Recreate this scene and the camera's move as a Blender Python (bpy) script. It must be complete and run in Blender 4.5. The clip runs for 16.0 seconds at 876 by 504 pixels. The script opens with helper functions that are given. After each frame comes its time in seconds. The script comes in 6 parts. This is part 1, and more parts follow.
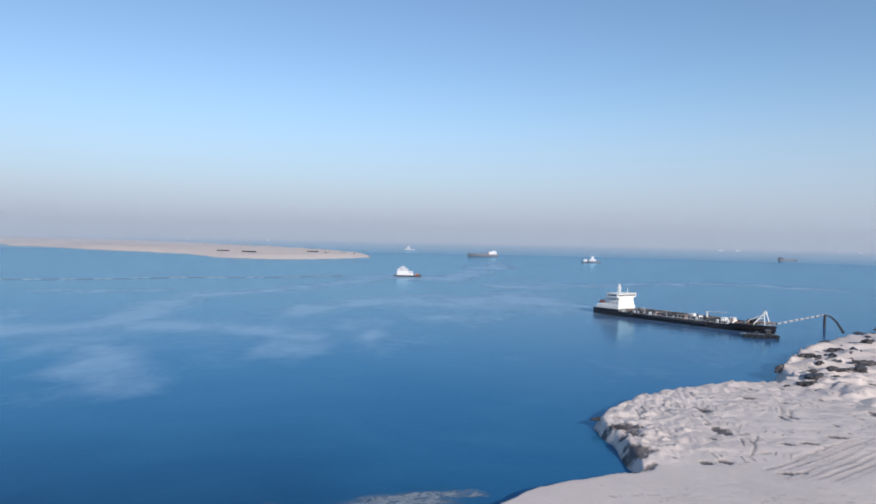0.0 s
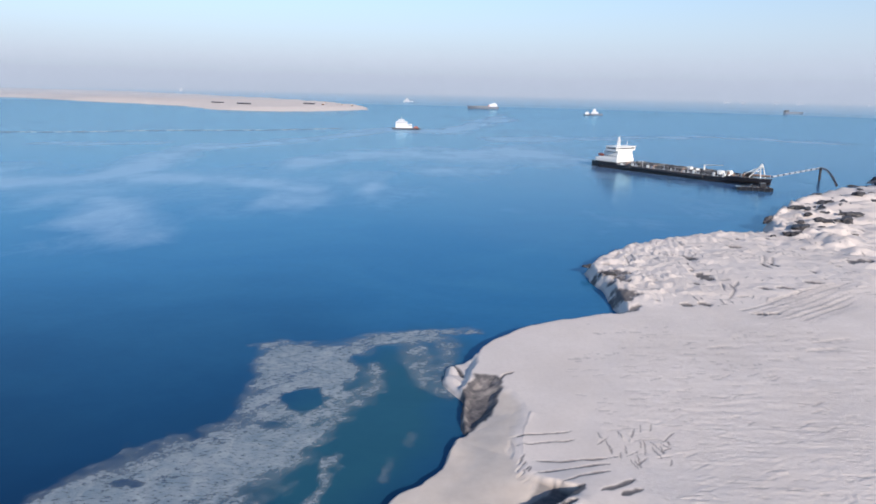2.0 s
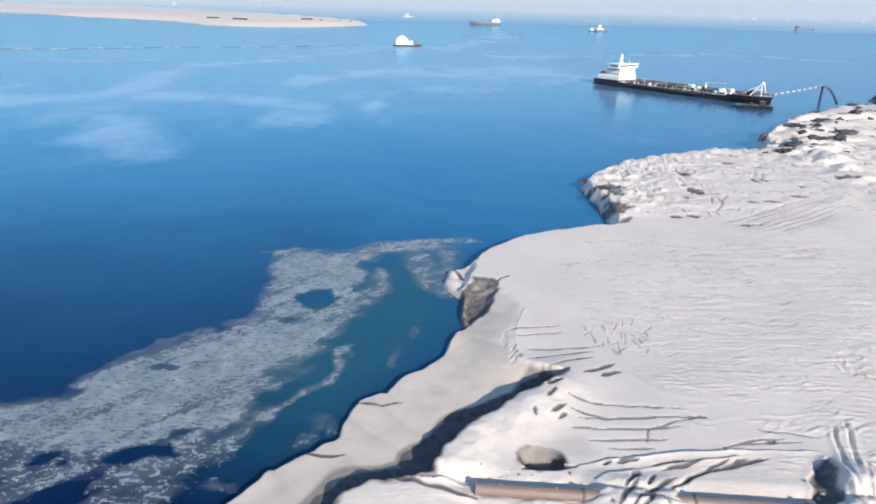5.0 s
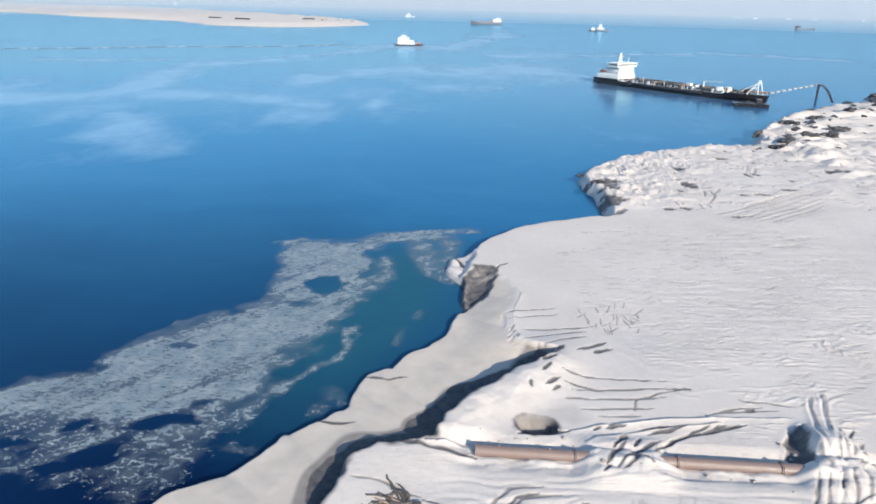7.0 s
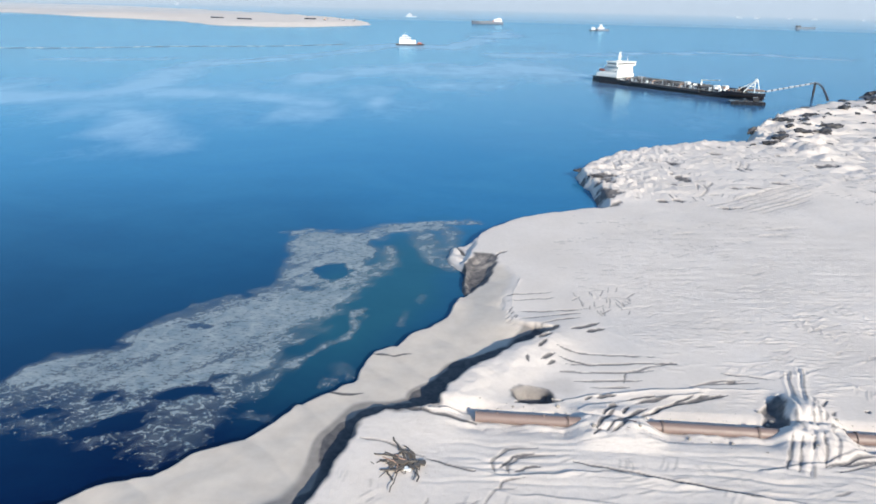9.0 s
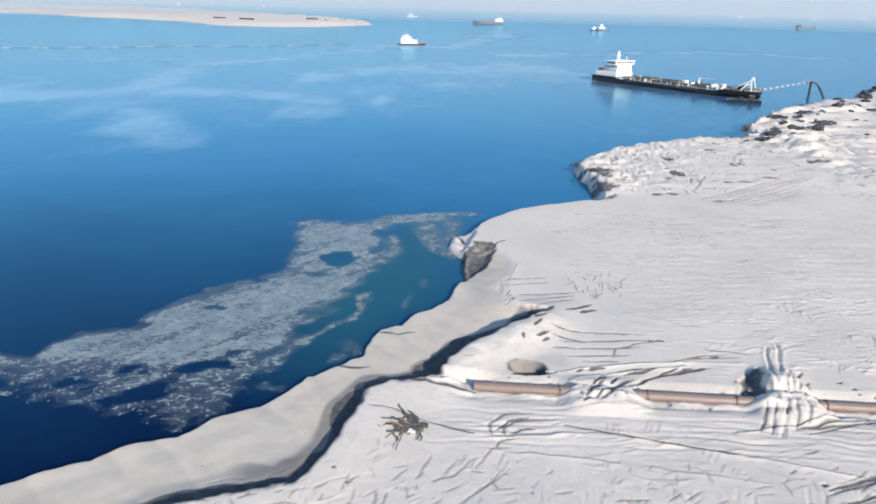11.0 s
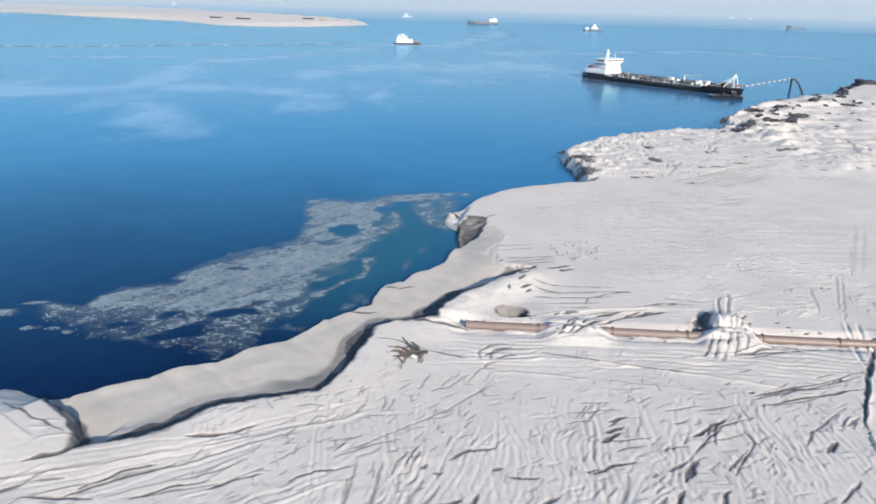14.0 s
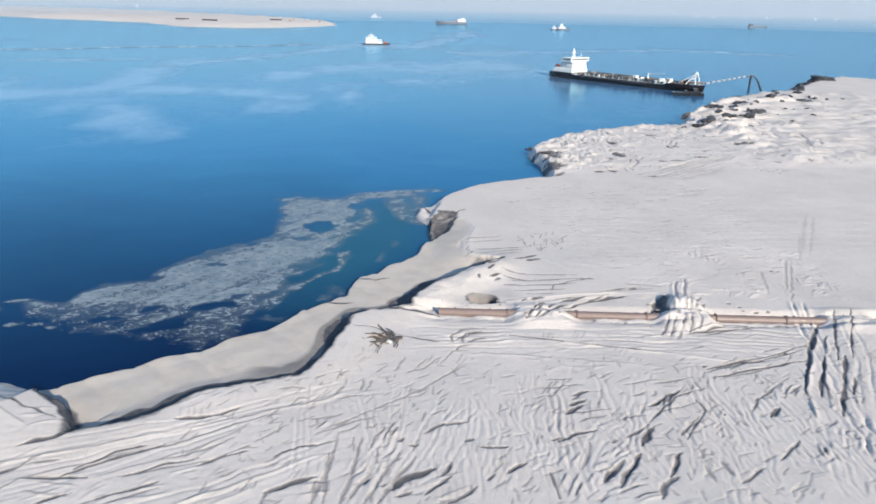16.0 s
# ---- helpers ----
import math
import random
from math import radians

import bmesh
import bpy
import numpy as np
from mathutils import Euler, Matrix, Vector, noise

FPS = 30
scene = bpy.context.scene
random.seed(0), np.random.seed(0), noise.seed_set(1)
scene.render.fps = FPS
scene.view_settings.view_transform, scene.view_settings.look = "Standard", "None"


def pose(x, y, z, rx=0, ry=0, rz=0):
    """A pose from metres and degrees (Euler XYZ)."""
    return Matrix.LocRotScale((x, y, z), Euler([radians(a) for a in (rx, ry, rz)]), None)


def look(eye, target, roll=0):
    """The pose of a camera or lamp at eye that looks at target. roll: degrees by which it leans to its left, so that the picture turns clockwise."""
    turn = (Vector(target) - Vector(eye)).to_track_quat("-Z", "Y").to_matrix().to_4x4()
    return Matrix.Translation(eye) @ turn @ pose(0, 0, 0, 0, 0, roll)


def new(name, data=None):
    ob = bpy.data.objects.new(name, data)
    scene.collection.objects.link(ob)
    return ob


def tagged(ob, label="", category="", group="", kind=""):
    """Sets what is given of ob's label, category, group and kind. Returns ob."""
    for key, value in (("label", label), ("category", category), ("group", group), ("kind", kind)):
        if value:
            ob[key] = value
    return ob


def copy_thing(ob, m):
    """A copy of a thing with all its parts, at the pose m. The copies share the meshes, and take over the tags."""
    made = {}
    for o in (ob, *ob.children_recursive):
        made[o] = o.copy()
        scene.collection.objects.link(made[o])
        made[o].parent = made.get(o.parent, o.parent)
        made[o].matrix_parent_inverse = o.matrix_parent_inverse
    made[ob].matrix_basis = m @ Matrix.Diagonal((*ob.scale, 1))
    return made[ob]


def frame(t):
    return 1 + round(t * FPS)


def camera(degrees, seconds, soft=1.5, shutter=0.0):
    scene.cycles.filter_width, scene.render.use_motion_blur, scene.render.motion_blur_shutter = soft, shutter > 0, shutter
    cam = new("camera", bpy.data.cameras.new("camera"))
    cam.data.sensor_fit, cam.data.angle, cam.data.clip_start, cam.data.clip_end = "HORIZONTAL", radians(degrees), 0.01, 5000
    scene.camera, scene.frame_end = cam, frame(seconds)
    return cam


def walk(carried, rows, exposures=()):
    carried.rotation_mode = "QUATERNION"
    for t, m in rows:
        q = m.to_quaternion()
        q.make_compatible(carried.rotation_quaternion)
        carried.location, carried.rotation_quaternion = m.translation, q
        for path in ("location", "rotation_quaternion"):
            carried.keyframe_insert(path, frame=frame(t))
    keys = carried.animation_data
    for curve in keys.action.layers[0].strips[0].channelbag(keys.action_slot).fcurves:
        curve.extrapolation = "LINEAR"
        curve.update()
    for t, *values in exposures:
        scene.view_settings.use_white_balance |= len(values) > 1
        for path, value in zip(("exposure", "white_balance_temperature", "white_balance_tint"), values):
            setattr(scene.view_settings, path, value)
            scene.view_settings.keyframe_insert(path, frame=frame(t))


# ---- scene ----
cam = camera(65.7, 16.0, 1.7)
METRES, EYE, TILT, LEAN, TURN = 46.4, 41.05, -0.05, -1.05, 0.0
ROWS = [
    (0.0, 0.0, 0.0, 0.0, 0.0, -1.14, -0.12),
    (0.5, 0.0054, -0.0136, -0.0016, 0.01, -3.9, -0.07),
    (1.0, 0.0031, -0.036, 0.0008, -0.03, -7.15, -0.11),
    (1.5, 0.0017, -0.056, 0.0005, -0.06, -10.35, -0.14),
    (2.0, 0.0015, -0.0757, -0.0021, -0.06, -13.43, -0.17),
    (2.5, 0.0029, -0.1021, -0.001, -0.03, -16.55, -0.14),
    (3.0, 0.0019, -0.1257, -0.0003, -0.02, -19.42, -0.18),
    (3.5, 0.0021, -0.1503, 0.0014, 0.02, -20.01, -0.18),
    (4.0, 0.0014, -0.1767, 0.0022, 0.03, -20.02, -0.19),
    (6.5, -0.0031, -0.3186, 0.0035, 0.09, -20.06, -0.17),
    (7.0, -0.0038, -0.3482, 0.0037, 0.13, -20.06, -0.16),
    (7.5, -0.0051, -0.3777, 0.0041, 0.15, -20.07, -0.16),
    (8.0, -0.0054, -0.4069, 0.0038, 0.17, -20.05, -0.14),
    (8.5, -0.0063, -0.4361, 0.0033, 0.19, -20.06, -0.14),
    (9.0, -0.0071, -0.4653, 0.0029, 0.21, -20.07, -0.12),
    (11.5, -0.0074, -0.6289, 0.0011, 0.32, -20.06, -0.07),
    (12.0, -0.0084, -0.6743, -0.0017, 0.23, -20.04, -0.08),
    (12.5, -0.0097, -0.7249, -0.0031, 0.13, -20.03, -0.11),
    (13.0, -0.0104, -0.779, -0.0054, 0.03, -20.01, -0.13),
    (13.5, -0.0118, -0.8367, -0.0072, -0.05, -20.01, -0.16),
    (14.0, -0.0131, -0.8958, -0.0084, -0.11, -20.03, -0.17),
    (14.5, -0.0142, -0.9456, -0.0076, -0.11, -20.03, -0.12),
    (15.0, -0.0152, -0.977, -0.007, -0.12, -20.02, -0.06),
    (15.5, -0.0164, -0.9913, -0.0033, -0.22, -20.05, -0.04),
    (16.0, -0.0121, -0.9946, -0.0012, -2.62, -20.02, 0.08),
]
walk(cam, [(t, pose(0, 0, EYE, TILT, LEAN, TURN) @ pose(METRES * x, METRES * y, METRES * z, 90 + pitch, roll, yaw)) for t, x, y, z, yaw, pitch, roll in ROWS],
     exposures=[(0.0, -0.28, 6430, 14), (1.0, -0.15, 6450, 14), (2.0, 0.02, 6560, 14.5), (3.0, 0.24, 6600, 12.5), (4.0, 0.3, 6560, 10.5), (7.0, 0.31, 6480, 6), (9.0, 0.29, 6480, 5.5), (12.0, 0.26, 6480, 5.5), (14.5, 0.22, 6470, 6), (16.0, 0.2, 6470, 6)])

# ---- world and sun ----
SUN_UP, SUN_SIDE = 23.5, 24.0  # degrees: height of the sun, and how far it stands to the right of straight behind
world = bpy.data.worlds.new("world")
scene.world = world
world.use_nodes = True
wn = world.node_tree.nodes
sky = wn.new("ShaderNodeTexSky")
sky.sky_type, sky.sun_disc = "NISHITA", False
sky.sun_elevation, sky.sun_rotation = radians(SUN_UP), radians(180 - SUN_SIDE)
sky.altitude, sky.air_density, sky.dust_density, sky.ozone_density = 0, 1.0, 0.35, 3.0
tint = wn.new("ShaderNodeMix")
tint.data_type, tint.blend_type = "RGBA", "MULTIPLY"
tint.inputs[0].default_value, tint.inputs[7].default_value = 1.0, (1.03, 1.085, 1.075, 1)
world.node_tree.links.new(sky.outputs[0], tint.inputs[6])
# dusty haze that thickens towards the horizon
toward = wn.new("ShaderNodeTexCoord")
split = wn.new("ShaderNodeSeparateXYZ")
world.node_tree.links.new(toward.outputs["Generated"], split.inputs[0])
depth = wn.new("ShaderNodeMapRange")
depth.interpolation_type = "SMOOTHERSTEP"
depth.inputs[1].default_value, depth.inputs[2].default_value, depth.inputs[3].default_value, depth.inputs[4].default_value = -0.05, 0.27, 0.97, 0.0
world.node_tree.links.new(split.outputs[2], depth.inputs[0])
dust = wn.new("ShaderNodeMix")
dust.data_type = "RGBA"
dust.inputs[7].default_value = (3.25, 3.8, 4.95, 1)
world.node_tree.links.new(depth.outputs[0], dust.inputs[0])
world.node_tree.links.new(tint.outputs[2], dust.inputs[6])
world.node_tree.links.new(dust.outputs[2], wn["Background"].inputs[0])
wn["Background"].inputs[1].default_value = 0.155
sun = new("sun", bpy.data.lights.new("sun", "SUN"))
sun.data.energy, sun.data.angle, sun.data.color = 5.0, radians(0.55), (1.0, 0.90, 0.765)
sun.matrix_world = look((math.sin(radians(SUN_SIDE)) * 100, -math.cos(radians(SUN_SIDE)) * 100, 100 * math.tan(radians(SUN_UP))), (0, 0, 0))


# ---- materials ----
def material(name, rough=0.6, metal=0.0):
    m = bpy.data.materials.new(name)
    m.use_nodes = True
    b = m.node_tree.nodes["Principled BSDF"]
    b.inputs["Roughness"].default_value, b.inputs["Metallic"].default_value = rough, metal
    return m, m.node_tree.nodes, m.node_tree.links, b


def node(nodes, kind, **values):
    n = nodes.new("ShaderNode" + kind)
    for k, v in values.items():
        n.inputs[k.replace("_", " ")].default_value = v
    return n


def mix(nodes, links, fac, a, b):
    """A colour mix; fac, a and b are sockets or values."""
    n = nodes.new("ShaderNodeMix")
    n.data_type = "RGBA"
    for socket, v in ((n.inputs[0], fac), (n.inputs[6], a), (n.inputs[7], b)):
        if hasattr(v, "is_output"):
            links.new(v, socket)
        elif isinstance(v, tuple):
            socket.default_value = (*v, 1)
        else:
            socket.default_value = v
    return n.outputs[2]


def ramp(nodes, links, fac, a, b):
    n = nodes.new("ShaderNodeMapRange")
    n.inputs[1].default_value, n.inputs[2].default_value = a, b
    links.new(fac, n.inputs[0])
    return n.outputs[0]


def maths(nodes, links, op, a, b=0.0):
    n = nodes.new("ShaderNodeMath")
    n.operation = op
    for socket, v in ((n.inputs[0], a), (n.inputs[1], b)):
        if hasattr(v, "is_output"):
            links.new(v, socket)
        else:
            socket.default_value = v
    return n.outputs[0]


def grain(nodes, links, scale, detail=5.0, rough=0.6, stretch=(1, 1, 1), turn=0.0, warp=0.0):
    """Noise in world metres, with an optional stretch."""
    geo = nodes.new("ShaderNodeNewGeometry")
    mp = nodes.new("ShaderNodeMapping")
    mp.inputs["Scale"].default_value, mp.inputs["Rotation"].default_value = stretch, (0, 0, turn)
    links.new(geo.outputs["Position"], mp.inputs[0])
    n = node(nodes, "TexNoise", Scale=scale, Detail=detail, Roughness=rough, Distortion=warp)
    links.new(mp.outputs[0], n.inputs["Vector"])
    return n.outputs["Fac"]


def bump(nodes, links, b, height, strength, distance, before=None):
    n = node(nodes, "Bump", Strength=strength, Distance=distance)
    links.new(height, n.inputs["Height"])
    if before:
        links.new(before, n.inputs["Normal"])
    links.new(n.outputs[0], b.inputs["Normal"])
    return n.outputs[0]


def plain(name, colour, rough=0.55, metal=0.0, wear=0.25, scale=1.5, dirt=(0.12, 0.1, 0.08)):
    """Painted or raw surface with blotches and fine grain."""
    m, n, l, b = material(name, rough, metal)
    f = ramp(n, l, grain(n, l, scale, 6), 0.5, 0.75)
    c = mix(n, l, maths(n, l, "MULTIPLY", f, wear), colour, dirt)
    c2 = mix(n, l, grain(n, l, scale * 14, 3), tuple(v * 0.86 for v in colour), tuple(min(1, v * 1.1) for v in colour))
    l.new(mix(n, l, 0.6, c, c2), b.inputs["Base Color"])
    l.new(ramp(n, l, grain(n, l, scale * 4, 3), 1.6 - rough * 2.6, 1.6), b.inputs["Roughness"])
    bump(n, l, b, grain(n, l, scale * 8, 4), 0.25, 0.03)
    return m


def sand_material():
    m, n, l, b = material("sand", 0.93)
    zone = n.new("ShaderNodeVertexColor")
    zone.layer_name = "zone"
    parts = n.new("ShaderNodeSeparateColor")
    l.new(zone.outputs[0], parts.inputs[0])
    broad, fine = grain(n, l, 0.09, 5), grain(n, l, 1.7, 7, 0.65)
    dry = mix(n, l, ramp(n, l, broad, 0.3, 0.7), (0.625, 0.553, 0.51), (0.7, 0.626, 0.585))
    dry = mix(n, l, maths(n, l, "MULTIPLY", ramp(n, l, fine, 0.45, 0.75), 0.22), dry, (0.46, 0.395, 0.35))
    damp = mix(n, l, ramp(n, l, grain(n, l, 0.5, 5), 0.3, 0.7), (0.545, 0.47, 0.412), (0.615, 0.54, 0.48))
    # tone for bare clay, and for shade painted along scarp and cuts
    mud_shade = mix(n, l, ramp(n, l, grain(n, l, 1.1, 6), 0.35, 0.65), (0.075, 0.073, 0.08), (0.145, 0.132, 0.135))
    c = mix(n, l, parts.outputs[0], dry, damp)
    c = mix(n, l, parts.outputs[1], c, mud_shade)
    l.new(c, b.inputs["Base Color"])
    b.inputs["Specular IOR Level"].default_value = 0.25
    l.new(maths(n, l, "SUBTRACT", 0.93, maths(n, l, "MULTIPLY", parts.outputs[1], 0.08)), b.inputs["Roughness"])
    rough = maths(n, l, "SUBTRACT", 1.0, parts.outputs[2])
    geo = n.new("ShaderNodeNewGeometry")
    place = n.new("ShaderNodeSeparateXYZ")
    l.new(geo.outputs["Position"], place.inputs[0])
    h = maths(n, l, "MULTIPLY", grain(n, l, 2.2, 8, 0.7), rough)
    first = bump(n, l, b, h, 0.4, 0.09)
    dry_only = maths(n, l, "MULTIPLY", rough, maths(n, l, "SUBTRACT", 1.0, parts.outputs[0]))
    combed = grain(n, l, 1.0, 7, 0.72, (0.45, 4.2, 1), 0.06, 0.5)
    second = bump(n, l, b, maths(n, l, "MULTIPLY", maths(n, l, "MULTIPLY", combed, dry_only), maths(n, l, "MULTIPLY", ramp(n, l, place.outputs[1], 20.0, 38.0), ramp(n, l, grain(n, l, 0.07, 4), 0.36, 0.62))), 0.75, 0.16, first)
    churn = maths(n, l, "MULTIPLY", grain(n, l, 1.0, 5, 0.65, (2.4, 0.5, 1), -0.5, 0.5), ramp(n, l, grain(n, l, 0.12, 3), 0.42, 0.6))
    near = ramp(n, l, place.outputs[1], 40.0, 22.0)
    third = bump(n, l, b, maths(n, l, "MULTIPLY", maths(n, l, "MULTIPLY", churn, near), dry_only), 0.4, 0.2, second)
    bump(n, l, b, grain(n, l, 14, 4, 0.7), 0.3, 0.03, third)
    return m


def water_material():
    m, n, l, b = material("sea_water", 0.24)
    geo = n.new("ShaderNodeNewGeometry")
    xyz = n.new("ShaderNodeSeparateXYZ")
    l.new(geo.outputs["Position"], xyz.inputs[0])
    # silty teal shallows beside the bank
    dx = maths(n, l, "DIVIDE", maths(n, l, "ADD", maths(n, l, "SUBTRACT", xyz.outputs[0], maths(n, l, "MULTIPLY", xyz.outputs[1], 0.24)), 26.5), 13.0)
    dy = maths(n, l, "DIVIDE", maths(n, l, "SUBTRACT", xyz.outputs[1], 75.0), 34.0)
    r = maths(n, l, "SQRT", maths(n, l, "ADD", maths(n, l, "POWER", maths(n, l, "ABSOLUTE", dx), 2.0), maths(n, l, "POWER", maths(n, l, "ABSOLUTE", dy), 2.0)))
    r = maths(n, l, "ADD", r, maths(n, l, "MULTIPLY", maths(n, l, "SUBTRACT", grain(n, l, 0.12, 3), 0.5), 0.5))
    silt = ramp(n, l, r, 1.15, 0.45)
    # body colour pales outwards: sky reflection on the far sea, painted in
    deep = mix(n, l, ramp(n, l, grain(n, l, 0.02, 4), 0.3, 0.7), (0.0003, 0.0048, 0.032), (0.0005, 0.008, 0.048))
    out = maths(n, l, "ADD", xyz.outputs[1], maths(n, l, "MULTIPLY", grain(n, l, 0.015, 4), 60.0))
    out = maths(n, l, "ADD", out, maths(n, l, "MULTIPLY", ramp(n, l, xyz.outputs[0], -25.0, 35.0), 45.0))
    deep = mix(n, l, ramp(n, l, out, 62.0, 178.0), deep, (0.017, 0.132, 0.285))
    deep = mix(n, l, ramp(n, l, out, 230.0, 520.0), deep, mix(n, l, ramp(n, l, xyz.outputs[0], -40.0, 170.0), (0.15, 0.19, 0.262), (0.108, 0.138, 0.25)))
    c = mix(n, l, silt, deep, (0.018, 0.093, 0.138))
    slick = n.new("ShaderNodeVertexColor")
    slick.layer_name = "zone"
    milk = n.new("ShaderNodeSeparateColor")
    l.new(slick.outputs[0], milk.inputs[0])
    ripple = ramp(n, l, grain(n, l, 0.45, 6, 0.7, (1, 1.5, 1), 0.2), 0.3, 0.7)
    c = mix(n, l, maths(n, l, "MULTIPLY", ripple, 0.3), c, mix(n, l, 0.5, c, (0.002, 0.03, 0.09)))
    swirl = ramp(n, l, grain(n, l, 0.03, 6, 0.62, (0.6, 1, 1), 0.0, 1.5), 0.42, 0.68)
    c = mix(n, l, maths(n, l, "MULTIPLY", maths(n, l, "MULTIPLY", swirl, ramp(n, l, out, 85.0, 190.0)), 0.45), c, mix(n, l, 0.5, c, (0.05, 0.21, 0.33)))
    # the slicks fray into wisps
    wisp = grain(n, l, 0.13, 7, 0.68, (0.7, 0.5, 1), 0.15, 1.6)
    wisp2 = grain(n, l, 0.035, 5, 0.6, (0.8, 0.45, 1), -0.1, 1.2)
    fray = maths(n, l, "ADD", maths(n, l, "MULTIPLY", maths(n, l, "SUBTRACT", wisp, 0.5), 0.6), maths(n, l, "MULTIPLY", maths(n, l, "SUBTRACT", wisp2, 0.5), 0.6))
    film = maths(n, l, "ADD", milk.outputs[0], maths(n, l, "MULTIPLY", fray, ramp(n, l, milk.outputs[0], 0.0, 0.25)))
    film = ramp(n, l, film, 0.1, 0.8)
    c = mix(n, l, maths(n, l, "MULTIPLY", film, 0.62), c, (0.40, 0.56, 0.72))
    small = grain(n, l, 1.6, 5, 0.6, (1, 1.6, 1), 0.2)
    waves = node(n, "Bump", Strength=0.13, Distance=0.14)
    l.new(small, waves.inputs["Height"])
    swell = node(n, "Bump", Strength=0.05, Distance=0.4)
    l.new(grain(n, l, 0.11, 4, 0.5, (1, 1.8, 1), 0.2), swell.inputs["Height"])
    l.new(waves.outputs[0], swell.inputs["Normal"])
    body = n.new("ShaderNodeBsdfDiffuse")
    l.new(c, body.inputs[0])
    shine = node(n, "BsdfGlossy", Color=(0.43, 0.71, 0.88, 1), Roughness=0.13)
    edge = node(n, "Fresnel", IOR=1.28)
    for target in (body, shine, edge):
        l.new(swell.outputs[0], target.inputs["Normal"])
    whole = n.new("ShaderNodeMixShader")
    l.new(maths(n, l, "MULTIPLY", edge.outputs[0], maths(n, l, "SUBTRACT", 1.0, maths(n, l, "MULTIPLY", film, 0.4))), whole.inputs[0])
    l.new(body.outputs[0], whole.inputs[1])
    l.new(shine.outputs[0], whole.inputs[2])
    l.new(whole.outputs[0], n["Material Output"].inputs[0])
    return m


def foam_material():
    """Foam: R how much of the sea it covers, G how far it has broken up into flecks."""
    m, n, l, b = material("sea_foam", 0.85)
    cover = n.new("ShaderNodeVertexColor")
    cover.layer_name = "zone"
    parts = n.new("ShaderNodeSeparateColor")
    l.new(cover.outputs[0], parts.inputs[0])
    l.new(mix(n, l, ramp(n, l, grain(n, l, 0.35, 6, 0.65, (1, 1, 1), 0.0, 0.8), 0.3, 0.7), (0.17, 0.24, 0.30), (0.43, 0.485, 0.52)), b.inputs["Base Color"])
    clots, flecks = grain(n, l, 0.75, 6, 0.66, (0.8, 1.3, 1), 0.72, 0.8), grain(n, l, 2.3, 5, 0.72)
    tex = maths(n, l, "ADD", maths(n, l, "MULTIPLY", clots, 0.5), maths(n, l, "MULTIPLY", flecks, 0.5))
    swing = maths(n, l, "MULTIPLY", maths(n, l, "SUBTRACT", tex, 0.5), maths(n, l, "ADD", maths(n, l, "MULTIPLY", parts.outputs[1], 4.2), 1.9))
    edge = maths(n, l, "ADD", maths(n, l, "SUBTRACT", parts.outputs[0], 0.48), swing)
    solid = maths(n, l, "MULTIPLY", ramp(n, l, edge, -0.2, 0.34), 0.78)
    pores = maths(n, l, "SUBTRACT", 1.0, maths(n, l, "MULTIPLY", ramp(n, l, grain(n, l, 1.5, 4, 0.7, (0.7, 1.4, 1), 0.72), 0.5, 0.68), 0.62))
    veil = maths(n, l, "MULTIPLY", ramp(n, l, parts.outputs[0], 0.05, 0.9), 0.4)
    clear = n.new("ShaderNodeBsdfTransparent")
    blend = n.new("ShaderNodeMixShader")
    l.new(maths(n, l, "MAXIMUM", maths(n, l, "MULTIPLY", solid, pores), veil), blend.inputs[0])
    l.new(clear.outputs[0], blend.inputs[1])
    l.new(b.outputs[0], blend.inputs[2])
    l.new(blend.outputs[0], n["Material Output"].inputs[0])
    return m


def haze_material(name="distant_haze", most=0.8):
    """Glowing sheet of painted haze over far sea and shore, dissolving upwards into sky."""
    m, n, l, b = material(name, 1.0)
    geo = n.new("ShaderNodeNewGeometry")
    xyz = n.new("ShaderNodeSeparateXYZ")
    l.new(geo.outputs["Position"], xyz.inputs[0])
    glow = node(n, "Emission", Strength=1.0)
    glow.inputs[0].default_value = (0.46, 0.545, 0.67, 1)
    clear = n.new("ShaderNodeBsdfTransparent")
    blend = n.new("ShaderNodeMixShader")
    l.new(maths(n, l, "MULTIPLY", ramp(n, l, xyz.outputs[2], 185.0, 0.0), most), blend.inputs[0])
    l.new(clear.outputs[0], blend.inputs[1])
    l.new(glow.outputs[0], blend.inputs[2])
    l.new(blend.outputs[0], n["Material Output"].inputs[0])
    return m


HAZE, THIN_HAZE = haze_material(), haze_material("thin_haze", 0.21)
# pale paints; on far vessels they carry the haze in their colour
HAZY_WHITE = plain("hazed_off_white_paint", (0.62, 0.64, 0.68), 0.6, wear=0.2, scale=0.3)
PALE = plain("pale_hazed_grey_paint", (0.42, 0.45, 0.5), 0.6, wear=0.2, scale=0.3)
SAND, WATER, FOAM = sand_material(), water_material(), foam_material()
WHITE = plain("white_ship_paint", (0.82, 0.82, 0.8), 0.45, wear=0.15, dirt=(0.4, 0.3, 0.22))
BLACK = plain("black_hull_paint", (0.018, 0.018, 0.022), 0.5, wear=0.3, dirt=(0.09, 0.05, 0.035))
BOOT = plain("red_brown_bottom_paint", (0.022, 0.014, 0.014), 0.6, wear=0.4)
DECK = plain("rusty_grey_deck", (0.13, 0.122, 0.12), 0.75, wear=0.6, scale=0.4, dirt=(0.09, 0.055, 0.04))
STEEL = plain("dark_steel", (0.05, 0.05, 0.055), 0.5, wear=0.4, dirt=(0.12, 0.06, 0.03))
